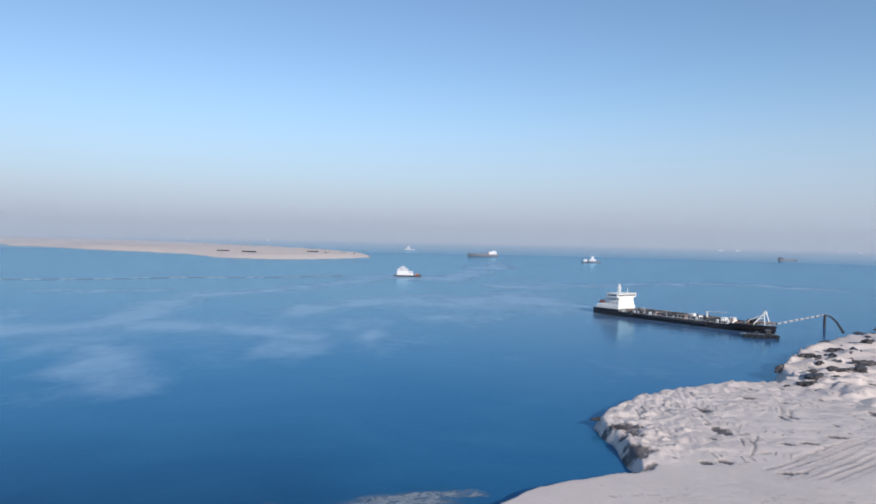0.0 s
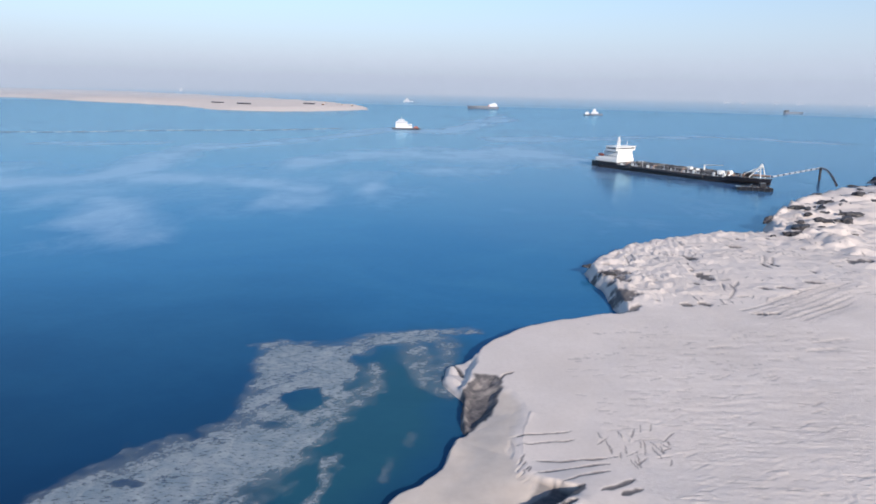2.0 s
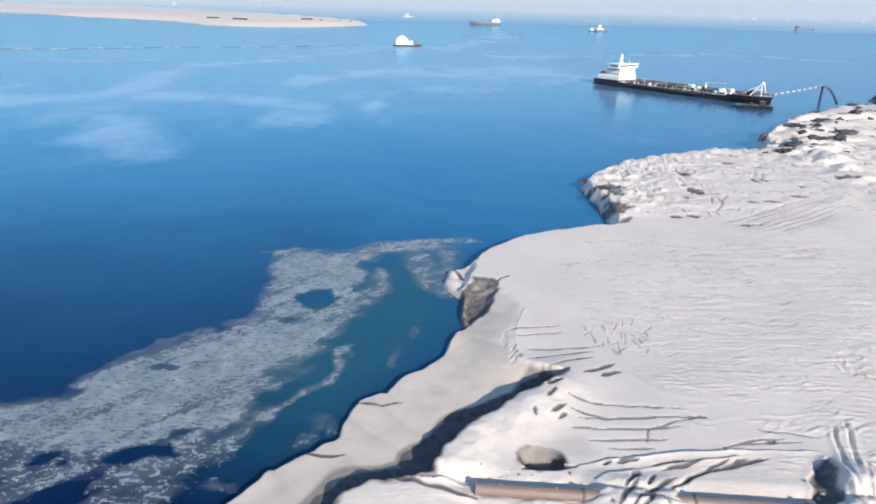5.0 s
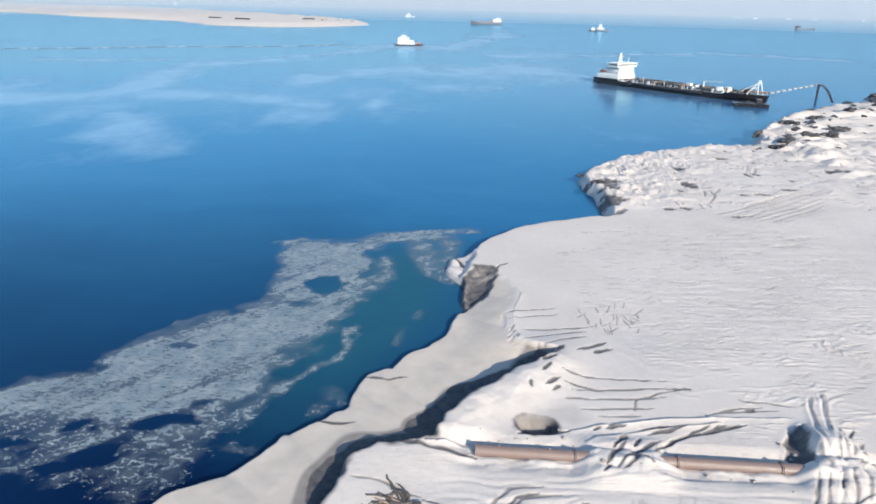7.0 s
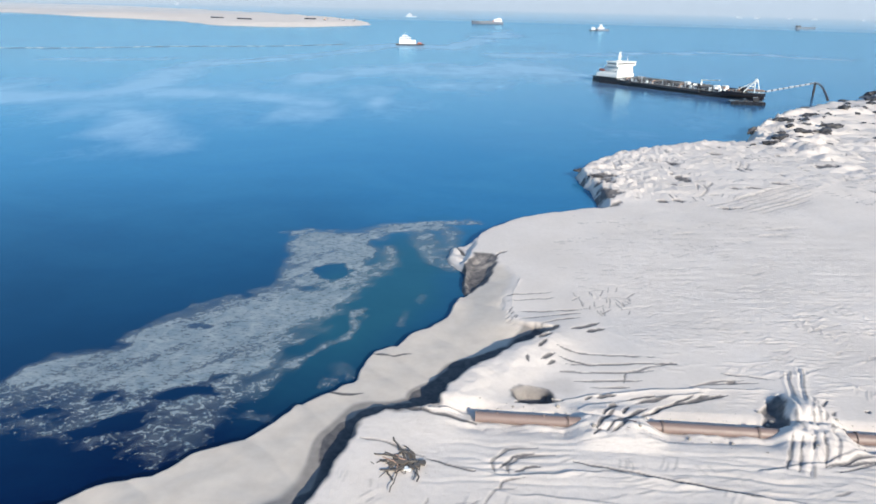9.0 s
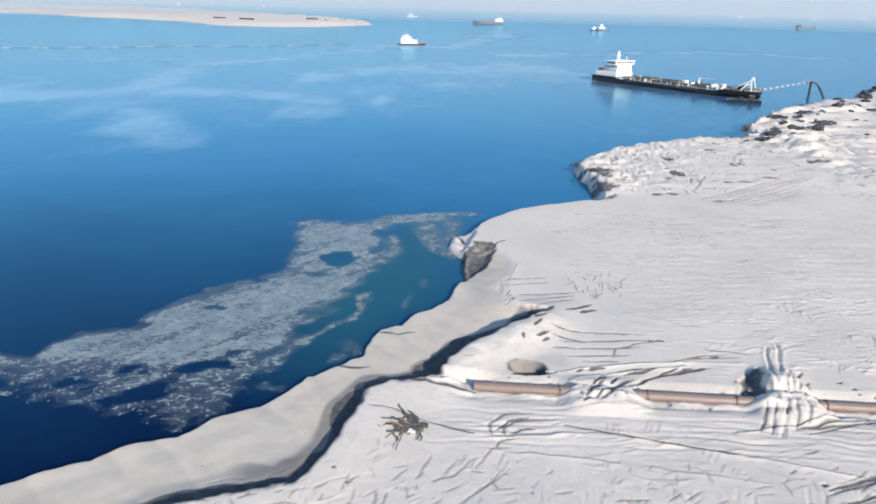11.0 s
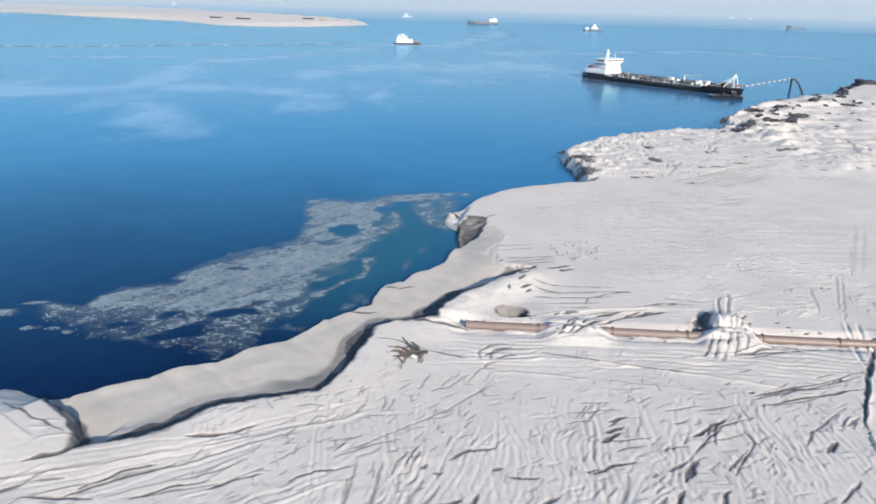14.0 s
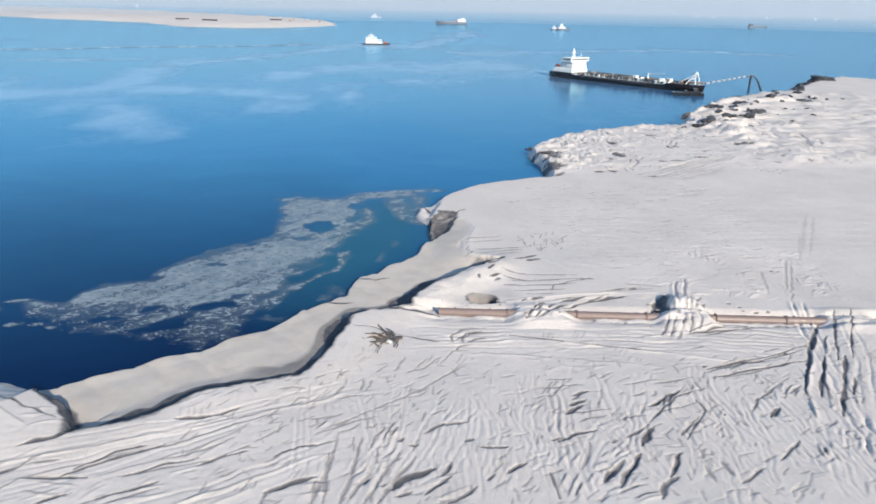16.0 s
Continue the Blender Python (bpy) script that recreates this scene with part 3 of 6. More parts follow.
    lip_line(x, y, pressed, [(40.5, 10), (43, 16), (47, 22), (51, 28), (54.2, 34.5)], 0.34, 0.35, cut_shade=cut_shade)
    for o in (2.2, 3.6):
        ruts(x, y, pressed, [(42 + o, 7), (45.5 + o, 13.5), (49.5 + o, 20.5), (52.5 + o, 26.5), (54.5 + o, 33)], gauge=0.0, depth=0.1, width=0.22)
    lip_line(x, y, pressed, [(43.5, 12), (46, 17.5), (50, 24), (53, 29)], 0.24, 0.3, cut_shade=cut_shade)
    lip_line(x, y, pressed, [(-52, 19), (-46, 17.5), (-41.5, 14.8), (-37, 11.5)], 0.12, 0.8)
    lip_line(x, y, pressed, [(9.7, 60.4), (9.1, 63.5), (9.9, 67.5)], 0.4, 1.0)
    lip_line(x, y, pressed, [(10.6, 67.5), (11.4, 71), (12.6, 75)], 0.15, 0.8)
    for k in range(5):  # along the pipe
        y0 = 22 + rs.rand() * 9
        ruts(x, y, pressed, bent(rs, (-4 + rs.rand() * 18, y0 + 3), (38 + rs.rand() * 20, y0 - 1 + rs.randn()), rs.randn() * 1.5, 20), depth=0.045, width=0.3)
    lip_line(x, y, pressed, [(-1.5, 30.8), (6, 28.2), (15, 29), (28, 25.8), (40, 22)], 0.18, 0.9, cut_shade=cut_shade, tone=0.4)
    lip_line(x, y, pressed, [(4, 26.5), (16, 24.5), (30, 21.5)], 0.1, 0.7, cut_shade=cut_shade, tone=0.35)
    lip_line(x, y, pressed, [(29, 29.2), (36, 30.6), (44, 33)], 0.2, 0.8, cut_shade=cut_shade, tone=0.5)
    lip_line(x, y, pressed, [(13, 40.4), (17, 41.6), (25.5, 42.8), (37, 43.2)], 0.3, 1.1, cut_shade=cut_shade, tone=0.4)
    lip_line(x, y, pressed, [(16, 39.2), (19.5, 40.2), (25, 41.6), (29, 42)], 0.22, 0.7, cut_shade=cut_shade, tone=0.4)
    lip_line(x, y, pressed, [(14.5, 38.5), (16.5, 39.6), (19, 40.0)], 0.35, 0.7)
    lip_line(x, y, pressed, [(-4.5, 38.2), (0, 38.2), (4, 37.3)], 0.3, 0.8)
    groove(x, y, cuts, cut_shade, [(-23.2, 12.6), (-21.3, 12.7), (-19.6, 13.3), (-17.5, 14.6)], 0.32, 0.2, 0.95)
    for line, half in (([(9.5, 68.5), (12.5, 69.1), (16.8, 69.8)], 0.18), ([(10, 66.7), (13.5, 67.2), (17, 67.9)], 0.16), ([(11.2, 63.1), (14.6, 63.2), (21, 64.2)], 0.22),
                       ([(11.1, 60.7), (16.1, 61.7), (19.7, 62.8)], 0.24), ([(13.5, 58.4), (16.5, 60.1), (19.3, 61.2)], 0.22), ([(14.6, 51.6), (18.1, 50.5), (26.1, 50)], 0.18), ([(14.5, 49.6), (17.6, 48.1), (28.1, 48.5)], 0.22)):  # scrapes beside the slip's upper end
        groove(x, y, cuts, cut_shade, line, half, 0.12, 0.8)
    for line, half in (([(15.1, 48.1), (18, 48), (21.4, 48.1)], 0.15), ([(14.1, 46.4), (19.8, 46.2), (24.9, 46.7)], 0.22), ([(15.4, 44.5), (22.9, 44.6)], 0.22), ([(16.9, 43), (21.1, 43.3)], 0.2),
                       ([(27.9, 43.4), (32.1, 44.8), (34.5, 45)], 0.2), ([(28.9, 43.8), (35.9, 44.5)], 0.16), ([(32.5, 46.4), (38, 45.3)], 0.18), ([(20.8, 44.1), (21.6, 46.3), (27.9, 48.8)], 0.14)):  # steps and scrapes by the pit
        groove(x, y, cuts, cut_shade, line, half, 0.1, 0.7)
    for line, half in (([(-7.2, 32.9), (-4.6, 32.5), (-1, 30.8)], 0.2), ([(5.4, 28.6), (5.2, 30.3), (6.7, 31.9), (9.7, 32.3)], 0.2), ([(6.7, 28.5), (6.5, 29.6), (7.7, 30.8), (11.1, 31.2)], 0.2), ([(5.6, 26.5), (6.1, 27.6), (8, 28)], 0.16)):  # curls by the pipe's end
        groove(x, y, cuts, cut_shade, line, half, 0.1, 0.65)
    for k in range(460):  # fine combing of the trodden plateau
        cx, cy = 20 + rs.rand() * 46, 45 + rs.rand() * 62
        if cx - 21.7 < (65.7 - cy) * 0.74 or cy > 100 - 0.2 * cx and cx < 26:
            continue
        turn, reach = rs.choice((0.0, 0.1, -0.1, 0.5)) + rs.randn() * 0.1, 0.4 + rs.rand() * 0.9
        step = (math.cos(turn) * reach, math.sin(turn) * reach)
        groove(x, y, cuts, cut_shade, [(cx - step[0], cy - step[1]), (cx + step[0], cy + step[1])], 0.12 + 0.06 * rs.rand(), 0.07, 0.1 + 0.25 * rs.rand())
    for line, half in (([(13.8, 55.4), (15.9, 57.9)], 0.5), ([(12.7, 53.2), (14.3, 54.5)], 0.55), ([(17.4, 57.1), (19.5, 58.2), (21.5, 59.5)], 0.46), ([(19.4, 56.5), (21.8, 57.9)], 0.46), ([(10.6, 48.7), (10.6, 47.6)], 0.26)):  # notches
        groove(x, y, cuts, cut_shade, line, half)
    for line, half in (([(20.4, 40.7), (23.5, 41.4)], 0.3), ([(21, 40), (23, 40.5), (25.2, 41.4)], 0.28), ([(25.2, 40.2), (27.6, 41.5)], 0.26),
                       ([(26.3, 40.3), (29.3, 41.6)], 0.26), ([(27.4, 40.4), (31.4, 41.7)], 0.24), ([(26, 48.1), (28.1, 48.3)], 0.16),
                       ([(9.4, 67.9), (9.1, 66), (9.0, 64.2)], 0.5),):  # pushes beside the pipe
        groove(x, y, cuts, cut_shade, line, half)
    for line, half in (([(12.7, 53.2), (14.2, 54.5)], 0.45), ([(12.2, 50.7), (13.4, 52.4)], 0.38), ([(12.2, 48.4), (14.1, 50)], 0.3), ([(12.9, 47.6), (13.9, 48.5)], 0.3)):
        groove(x, y, cuts, cut_shade, line, half, 0.15)
    for k in range(26):  # short ticks left by a blade
        cx, cy, turn = 19.8 + rs.rand() * 8.4, 62.5 + rs.rand() * 8.5, rs.choice((1.2, 1.4, 1.7, 0.7)) + rs.randn() * 0.2
        reach = 0.5 + rs.rand() * 0.9
        groove(x, y, cuts, cut_shade, [(cx - reach * math.cos(turn), cy - reach * math.sin(turn)), (cx + reach * math.cos(turn), cy + reach * math.sin(turn))], 0.09 + 0.05 * rs.rand(), 0.07, 0.55)
    for k in range(14):  # broken crumbs of edge on the slip's upper end
        cx, cy = 9.2 + rs.rand() * 1.4, 58 + rs.rand() * 6.5
        groove(x, y, cuts, cut_shade, [(cx, cy), (cx + 0.3 + 0.5 * rs.rand(), cy + 0.6 + 0.6 * rs.rand())], 0.14, 0.1, 0.7)
    for line, half in (([(-1.7, 1.9), (-0.8, 3.1), (2.2, 4.7)], 0.55), ([(24, 9.9), (21.9, 7)], 0.4), ([(21.3, 5.7), (18.6, 1.9)], 0.4), ([(25, 5.5), (23, 2.5)], 0.28),
                       ([(17.3, 16.1), (19.3, 17)], 0.35), ([(16.7, 14.2), (18.6, 15.2)], 0.42), ([(16, 12.7), (18, 14.1)], 0.42),):  # deep marks in front
        groove(x, y, cuts, cut_shade, line, half, 0.12)
    for line, half in (([(21.1, 5.3), (18.9, 2.6), (18.1, 1.2)], 0.42), ([(19.5, 5), (17.2, 2.1)], 0.34), ([(23.7, 2.5), (21.9, 1.1), (21.2, -0.3)], 0.42), ([(30.5, 16.2), (28.4, 15.4), (22.9, 9.7)], 0.16), ([(30.2, 14.5), (30.3, 12.4), (26.6, 7.8)], 0.15),
                       ([(37.3, 7.1), (33.8, 4.2)], 0.17), ([(12.4, 3.5), (12.5, 0.2)], 0.15), ([(35.1, 20.8), (40.6, 22.7), (48.2, 25.3)], 0.17), ([(36.9, 22.1), (43.3, 24), (48.8, 26.4)], 0.15), ([(36.5, 29.1), (43.4, 31.4), (51.6, 32.6)], 0.17)):  # long blade cuts
        groove(x, y, cuts, cut_shade, line, half, 0.12, 0.75)
    for line, half in (([(28.6, 16.2), (24.8, 13.4)], 0.24), ([(18.1, 3.5), (16.8, 2.1)], 0.3), ([(14, 7.9), (16.1, 9.1), (18.4, 9.7)], 0.22),
                       ([(54.3, 32.7), (51, 28.4), (48.7, 25.2), (43.1, 16.3)], 0.34), ([(49, 22.7), (44, 14.9)], 0.28), ([(38.2, 12.8), (36.6, 11.2)], 0.35),
                       ([(34, 20.9), (37.9, 22.3), (41.6, 22.8)], 0.2),):  # marks towards the lane
        groove(x, y, cuts, cut_shade, line, half, 0.12)
    for line, half in (([(33.8, 19), (41.2, 21.2), (46.7, 22.6)], 0.2), ([(37.2, 30), (45.8, 31.8)], 0.2), ([(-39.5, 17.9), (-36, 15.4), (-33.3, 12.1)], 0.4),
                       ([(-32.6, 10.5), (-34.3, 9.3), (-36.4, 8.6)], 0.36), ([(-43.8, 18.1), (-39.1, 14.9), (-35, 12.8)], 0.16),
                       ([(-12.6, 1.8), (-10.6, 2.9), (-8.4, 3.7)], 0.34), ([(-12.6, 6.7), (-10.4, 8.2), (-8.4, 8.6)], 0.22),):  # cracks round the mound at the slip's end
        groove(x, y, cuts, cut_shade, line, half, 0.12)
    for line, half in (([(-37.3, 4.3), (-35.9, 5.2), (-34.6, 5.9)], 0.18), ([(-38.7, 6.5), (-36.9, 6.6)], 0.16), ([(-33.9, 4.1), (-32.3, 4.1), (-28.3, 4)], 0.2),
                       ([(-31, 4.1), (-27.3, 6.3), (-23, 8.7)], 0.2), ([(-29.9, 5.2), (-26.3, 8), (-24.7, 8.5)], 0.18), ([(-25.3, 4), (-22.3, 5.7), (-19.5, 6.5)], 0.18),
                       ([(-31, 1), (-29, 2)], 0.18),):  # long arcs towards the mound
        groove(x, y, cuts, cut_shade, line, half, 0.12)
    for line, half in (([(-26.4, 1.4), (-24, 2.3), (-22.1, 3.4)], 0.18), ([(-19.2, 5.5), (-16.8, 6.9), (-15.2, 7.5)], 0.18), ([(21.2, 37.7), (24.3, 39.6), (30.7, 41.7)], 0.3),
                       ([(16.7, 34.4), (19.3, 36.9), (22, 39.2)], 0.3), ([(15.7, 34.7), (18.4, 38.3)], 0.28), ([(12.7, 30.2), (22.2, 27.4), (28.6, 25.5)], 0.2),
                       ([(-0.8, 30.4), (3.6, 28.8)], 0.18),):  # turning marks by the pipe
        groove(x, y, cuts, cut_shade, line, half, 0.12)
    for line, half in (([(-3.5, 38.3), (0, 37.2), (4, 36)], 0.36), ([(35.7, 29.7), (41.4, 31.7)], 0.2), ([(5.9, 29.4), (7.2, 30.9), (9.1, 31.3)], 0.2),
                       ([(7.3, 28.9), (8.1, 29.5), (9.6, 29.5)], 0.2),):  # marks round the driftwood
        groove(x, y, cuts, cut_shade, line, half, 0.12)
    for line, half in (([(52.2, 23.7), (47.5, 16.4), (44, 11)], 0.3), ([(50.1, 18.7), (47.7, 15)], 0.24), ([(58.4, 36.3), (54, 28.6), (50.6, 22.5)], 0.2), ([(60.8, 36.3), (52.6, 22.9)], 0.16),):
        groove(x, y, cuts, cut_shade, line, half, 0.12)
    ramp_shade = signed(x + 0.3 * fbm(x, y, 1.0, 147, 3), y + 0.3 * fbm(x, y, 1.0, 148, 3), [(33.6, 39), (35.8, 41.4), (36.9, 41.6), (36, 38.3), (35.5, 36.2), (33.9, 35.4), (33, 35.6)])
    cuts -= 0.4 * smooth(-0.2, 0.5, ramp_shade)  # the ramp's cast shadow, put in as a hollow painted dark
    cut_shade[:] = np.maximum(cut_shade, smooth(-0.15, 0.2, ramp_shade))
    for line, half in (([(8.4, 40), (10.2, 40.1), (12, 40.1), (13.4, 40.4)], 0.42), ([(17.3, 41), (19.2, 41.4)], 0.34), ([(17.2, 37.6), (18.1, 38.8), (18.8, 39.7)], 0.5), ([(19.1, 37.7), (20, 39.2)], 0.3),
                       ([(21.1, 37.5), (23.2, 39), (25.6, 40.3)], 0.28), ([(17.1, 34), (18.2, 34.9), (19.2, 36.3)], 0.28), ([(15.3, 33.7), (16.1, 34.6)], 0.34), ([(32.3, 44.2), (33.4, 44.6)], 0.34), ([(15.9, 40.8), (16.7, 41.2)], 0.2)):  # scoops by the pit; the first paints the shadow along its front
        groove(x, y, cuts, cut_shade, line, half, 0.2, 0.85)
    for cx, cy in ((45.8, 37.7), (47.6, 36.5), (44.9, 39), (45.2, 24.6), (57.2, 51), (58.3, 50.8), (34, 21.7)):  # small pits
        groove(x, y, cuts, cut_shade, [(cx - 0.25, cy - 0.1), (cx + 0.25, cy + 0.1)], 0.28, 0.2, 0.9)
    for line in ([(79.5, 80.1), (72.6, 68.9), (67.1, 59.5)], [(80.1, 78.5), (67, 57.1)], [(71.9, 68.9), (64.5, 55.8)], [(62, 55.7), (55.5, 43.2)], [(62.3, 54.6), (54.4, 39.7)], [(55.5, 51), (52.3, 42.2)]):  # ruts past the pipe
        groove(x, y, cuts, cut_shade, line, 0.3, 0.08, 0.2)
    for line in ([(177.8, 262.3), (169.5, 241.2), (164, 220.3)], [(185.3, 268.8), (184.2, 256.3), (175.9, 234.6)], [(130.3, 173.5), (125.7, 161.4), (115.8, 139.8)], [(120.2, 158.4), (119.3, 151.9), (118.2, 147.2)], [(130.6, 161.9), (123.6, 149.2)]):
        groove(x, y, cuts, cut_shade, line, 0.6, 0.15, 0.4)
    for line in ([(57.9, 113.7), (66, 119.1), (77.9, 127.3), (89.2, 135)], [(57.9, 110.9), (66.9, 117.1), (81.3, 127.5)], [(60.4, 110.3), (71.6, 118.2), (84.6, 127.7)], [(63.4, 110.7), (73.1, 117.4), (83.6, 125.3)], [(64.5, 109.2), (74.6, 116.6), (80.9, 120.9)],
                 [(63.9, 120.8), (73.5, 127), (85.2, 133.9)], [(61.6, 118.2), (66.3, 121.6), (75.2, 128.2)], [(61.3, 99.1), (68.1, 101)], [(58.4, 95.5), (64.8, 96.6)], [(43.5, 96.8), (48.1, 97.9)]):  # sweep of tracks below the far point
        groove(x, y, cuts, cut_shade, line, 0.42, 0.18, 0.25)
        groove(x, y, cuts, cut_shade, [(a + 1.3, b4 - 0.5) for a, b4 in line], 0.36, 0.12, 0.15)
    for line in ([(46.1, 156.2), (45, 147.2), (47, 143.7)], [(48.3, 158.5), (47, 149.7)], [(46.1, 159.9), (41.9, 151.8)], [(60.7, 133.5), (58.8, 127.9)], [(61.7, 132.4), (61, 128), (56.8, 121.1)],
                 [(64.8, 134.9), (61.6, 129.8)], [(81.4, 158.9), (77.2, 149.5)], [(82.8, 157.4), (78.7, 148.7)], [(61, 153.2), (65.1, 159.8)], [(56.1, 115), (62, 118.3)], [(59.6, 123.8), (62.9, 124.7)]):  # curved marks on the far point
        groove(x, y, cuts, cut_shade, line, 0.36, 0.2, 0.4)
    groove(x, y, cuts, cut_shade, [(1.6, 87.6), (2.2, 84.2), (4, 80)], 0.4, 0.5)
    groove(x, y, cuts, cut_shade, [(3.4, 92), (4.3, 88.5), (5, 86.4)], 0.35, 0.4)
    groove(x, y, cuts, cut_shade, [(9.6, 84.4), (10.6, 86.2), (11.8, 86.8)], 0.4, 0.2)
    for k in range(4):  # curving towards the mound
        y0 = -1 + k * 3.4 + rs.randn() * 0.8
        a, b3 = (-60 + rs.rand() * 14, y0 - 5), (-16 + rs.rand() * 12, y0 + 7 + rs.rand() * 3)
        lip_line(x, y, pressed, bent(rs, a, b3, -2 - rs.rand() * 2, 9), 0.06 + 0.05 * rs.rand(), 0.5, cut_shade=cut_shade, tone=0.4)
        ruts(x, y, pressed, bent(rs, (a[0], a[1] + 1), (b3[0], b3[1] + 1.4), -2 - rs.rand() * 2, 20), gauge=0.7 + rs.rand(), depth=0.04, width=0.2)
    for k in range(64):  # crawler lanes running off the bank
        x0 = -11 + rs.rand() * 56
        ruts(x, y, pressed, bent(rs, (x0, -3 + rs.rand() * 8), (x0 + 1 + rs.randn() * 3, 8 + rs.rand() * 14), rs.randn()), gauge=0.5 + rs.rand(), depth=0.04 + 0.03 * rs.rand(), width=0.16)
    for line in ([(-37.1, 4.3), (-35, 5.5), (-34.4, 6.8), (-32.8, 7.7)], [(-37.4, 2.4), (-35.3, 2.8), (-33.8, 4.2)], [(-33.1, 4.2), (-31.6, 4.1), (-28.5, 3.9)], [(-37.2, 2.4), (-35.7, 1.9), (-34.4, 1.2)],
                 [(-32.5, -0.5), (-31.3, 0.7), (-28.7, 2.2)], [(-29.3, -0.6), (-26.4, 1.3), (-22.2, 3.4)], [(-27, -0.6), (-25.3, 0.8), (-21.7, 2.7)], [(-29, 5.1), (-26.6, 6.5), (-23, 8.7)],
                 [(-25.7, 4.1), (-22.5, 5), (-17.4, 6.4)], [(-25, 7.8), (-22.1, 8.6), (-18.1, 11.4)], [(-22.9, 6.2), (-19.7, 7.5), (-16.6, 9.8)], [(-19.1, 5.4), (-17, 7.1), (-15.2, 8.4)], [(-34.5, 6), (-31.7, 6.4)]):
        groove(x, y, cuts, cut_shade, line, 0.15, 0.07, 0.6)  # arcs drawn towards the mound
    for line in ([(-14.8, 8.9), (-12.1, 11.7)], [(-13.2, 5.9), (-12, 6.8)], [(-9.9, 8.1), (-7.3, 9)], [(-10, 12.6), (-7.8, 13.3)], [(-7.6, 11.4), (-2.2, 15.5), (1.4, 18.4), (6.7, 23.4)], [(-8.6, 10.4), (-6.5, 11.9), (-3.2, 13.1)],
                 [(-12.6, 14.8), (-11.7, 16.4), (-10.5, 16.4)], [(-14, 18), (-12.6, 18.5), (-11.3, 18.1)], [(-4, 7.4), (-3.4, 9.6), (-2.3, 10.8)], [(-2.2, 8.3), (-2, 10.1), (-1.2, 11)], [(-8.2, 17), (-7.2, 19.3)],
                 [(-5.3, 18.2), (-5.1, 20.6)], [(-14.5, 12.7), (-13.4, 14.5)], [(-8.7, 12.6), (-6.8, 13.7)], [(-8, 11.2), (-6.2, 12.7)], [(-4.2, 10.9), (-3.3, 11.8)]):
        groove(x, y, cuts, cut_shade, line, 0.16, 0.07, 0.5)  # slanting scratches
    for line in ([(-8.7, -0.3), (-7.4, 4.8), (-7.1, 9.1)], [(-6, 0.4), (-5.3, 4.1), (-4.7, 9.5)], [(-5.2, 1), (-3.8, 4.1)], [(-4.1, -0.2), (-2.4, 4.1), (-0.9, 7.4)], [(-2.9, 0.1), (-1.6, 2.6), (0.4, 6.6)],
                 [(-7.4, 0.4), (-7.6, 4.8), (-7.6, 7.3)], [(-12.8, -0.3), (-12.4, 2.1)], [(-8.4, 1.1), (-8.4, 3.3)], [(17.1, 7.8), (15.5, 3.7)], [(26.6, 3.9), (26.7, 1.6)], [(28.3, 4.3), (28.5, 2.4)]):
        groove(x, y, cuts, cut_shade, line, 0.24, 0.1, 0.5)  # crawler lanes running off the bank
    for line in ([(2.9, -0.1), (4.4, 0.9), (5.7, 2)], [(1.1, 1.2), (2.1, 2.3), (3.6, 3.5)], [(-1.3, 0.9), (0.1, 1.6)], [(2.7, 3.5), (3.4, 4.4), (3.7, 5.4)], [(8.6, 3.6), (9.4, 4.3), (10.5, 4.8)], [(5.2, 8.4), (6.1, 8.9)],
                 [(6.5, 7.6), (7.8, 7.3)], [(7.5, 7.2), (9.3, 7.4)], [(6.7, 2.8), (7.5, 3.4)], [(-4.2, 2.6), (-3.8, 3.4)], [(-1.2, 8.7), (-0.7, 9.4)], [(-0.1, 8.3), (0.7, 8.3)], [(1.3, 10.1), (2.9, 11.3), (5.8, 11.8)]):
        groove(x, y, cuts, cut_shade, line, 0.24, 0.12, 0.8)  # turning marks
    for line in ([(13.4, 8.1), (14.7, 8.8)], [(17.2, 15.4), (19.1, 17.1)], [(16.8, 1.9), (18.3, 3.7)], [(17.8, 0.5), (19.8, 1.5)], [(23.4, 3.4), (24.5, 4.6)], [(24.3, 4.8), (25.3, 5.8)], [(20.7, 8.3), (23, 9.6)],
                 [(19.1, 7.4), (19.8, 8)], [(25.1, 13.5), (26.2, 14.1)], [(26.5, 14.1), (28.8, 16.2)], [(35.2, 12.2), (36.8, 14.3), (40.9, 17.6)], [(36.9, 11), (38.1, 12.6)], [(40.6, 15.4), (43, 17.1)],
                 [(27.6, 15.4), (29.2, 16.6)], [(25.2, 13.8), (26.6, 14.7)], [(28.9, 1.3), (31.7, 3)], [(26.3, 8.4), (29.3, 11.6)], [(28, 9.7), (30.1, 12.1)]):
        groove(x, y, cuts, cut_shade, line, 0.2, 0.1, 0.7)  # blade marks
    for line in ([(33.4, 20.1), (37.3, 21.9), (43.8, 23.1)], [(35.5, 19.2), (38.9, 19.9), (42.3, 21.5)], [(26.9, 17.8), (31.7, 19.1)], [(35.9, 29.5), (39.4, 31.2), (44.1, 32.1)], [(42.8, 25), (45.2, 25.8)],
                 [(13.2, 15.9), (15.6, 16.3)], [(15.5, 12.8), (20.7, 13.2)], [(16.9, 11.4), (19.9, 12.2)], [(21.4, 11.5), (23.8, 12)], [(15.2, 19.4), (18, 19.7)], [(14.3, 17.7), (19.2, 18.2)],
                 [(23.4, 17.9), (27.4, 18.7)], [(23.6, 15.6), (25.4, 16.3)], [(25.4, 12.4), (27.7, 13.2), (30.1, 14)], [(34.4, 26), (36.1, 26.5)], [(31.7, 23), (32.5, 23.6)]):
        groove(x, y, cuts, cut_shade, line, 0.16, 0.08, 0.6)  # scratches along the pipe
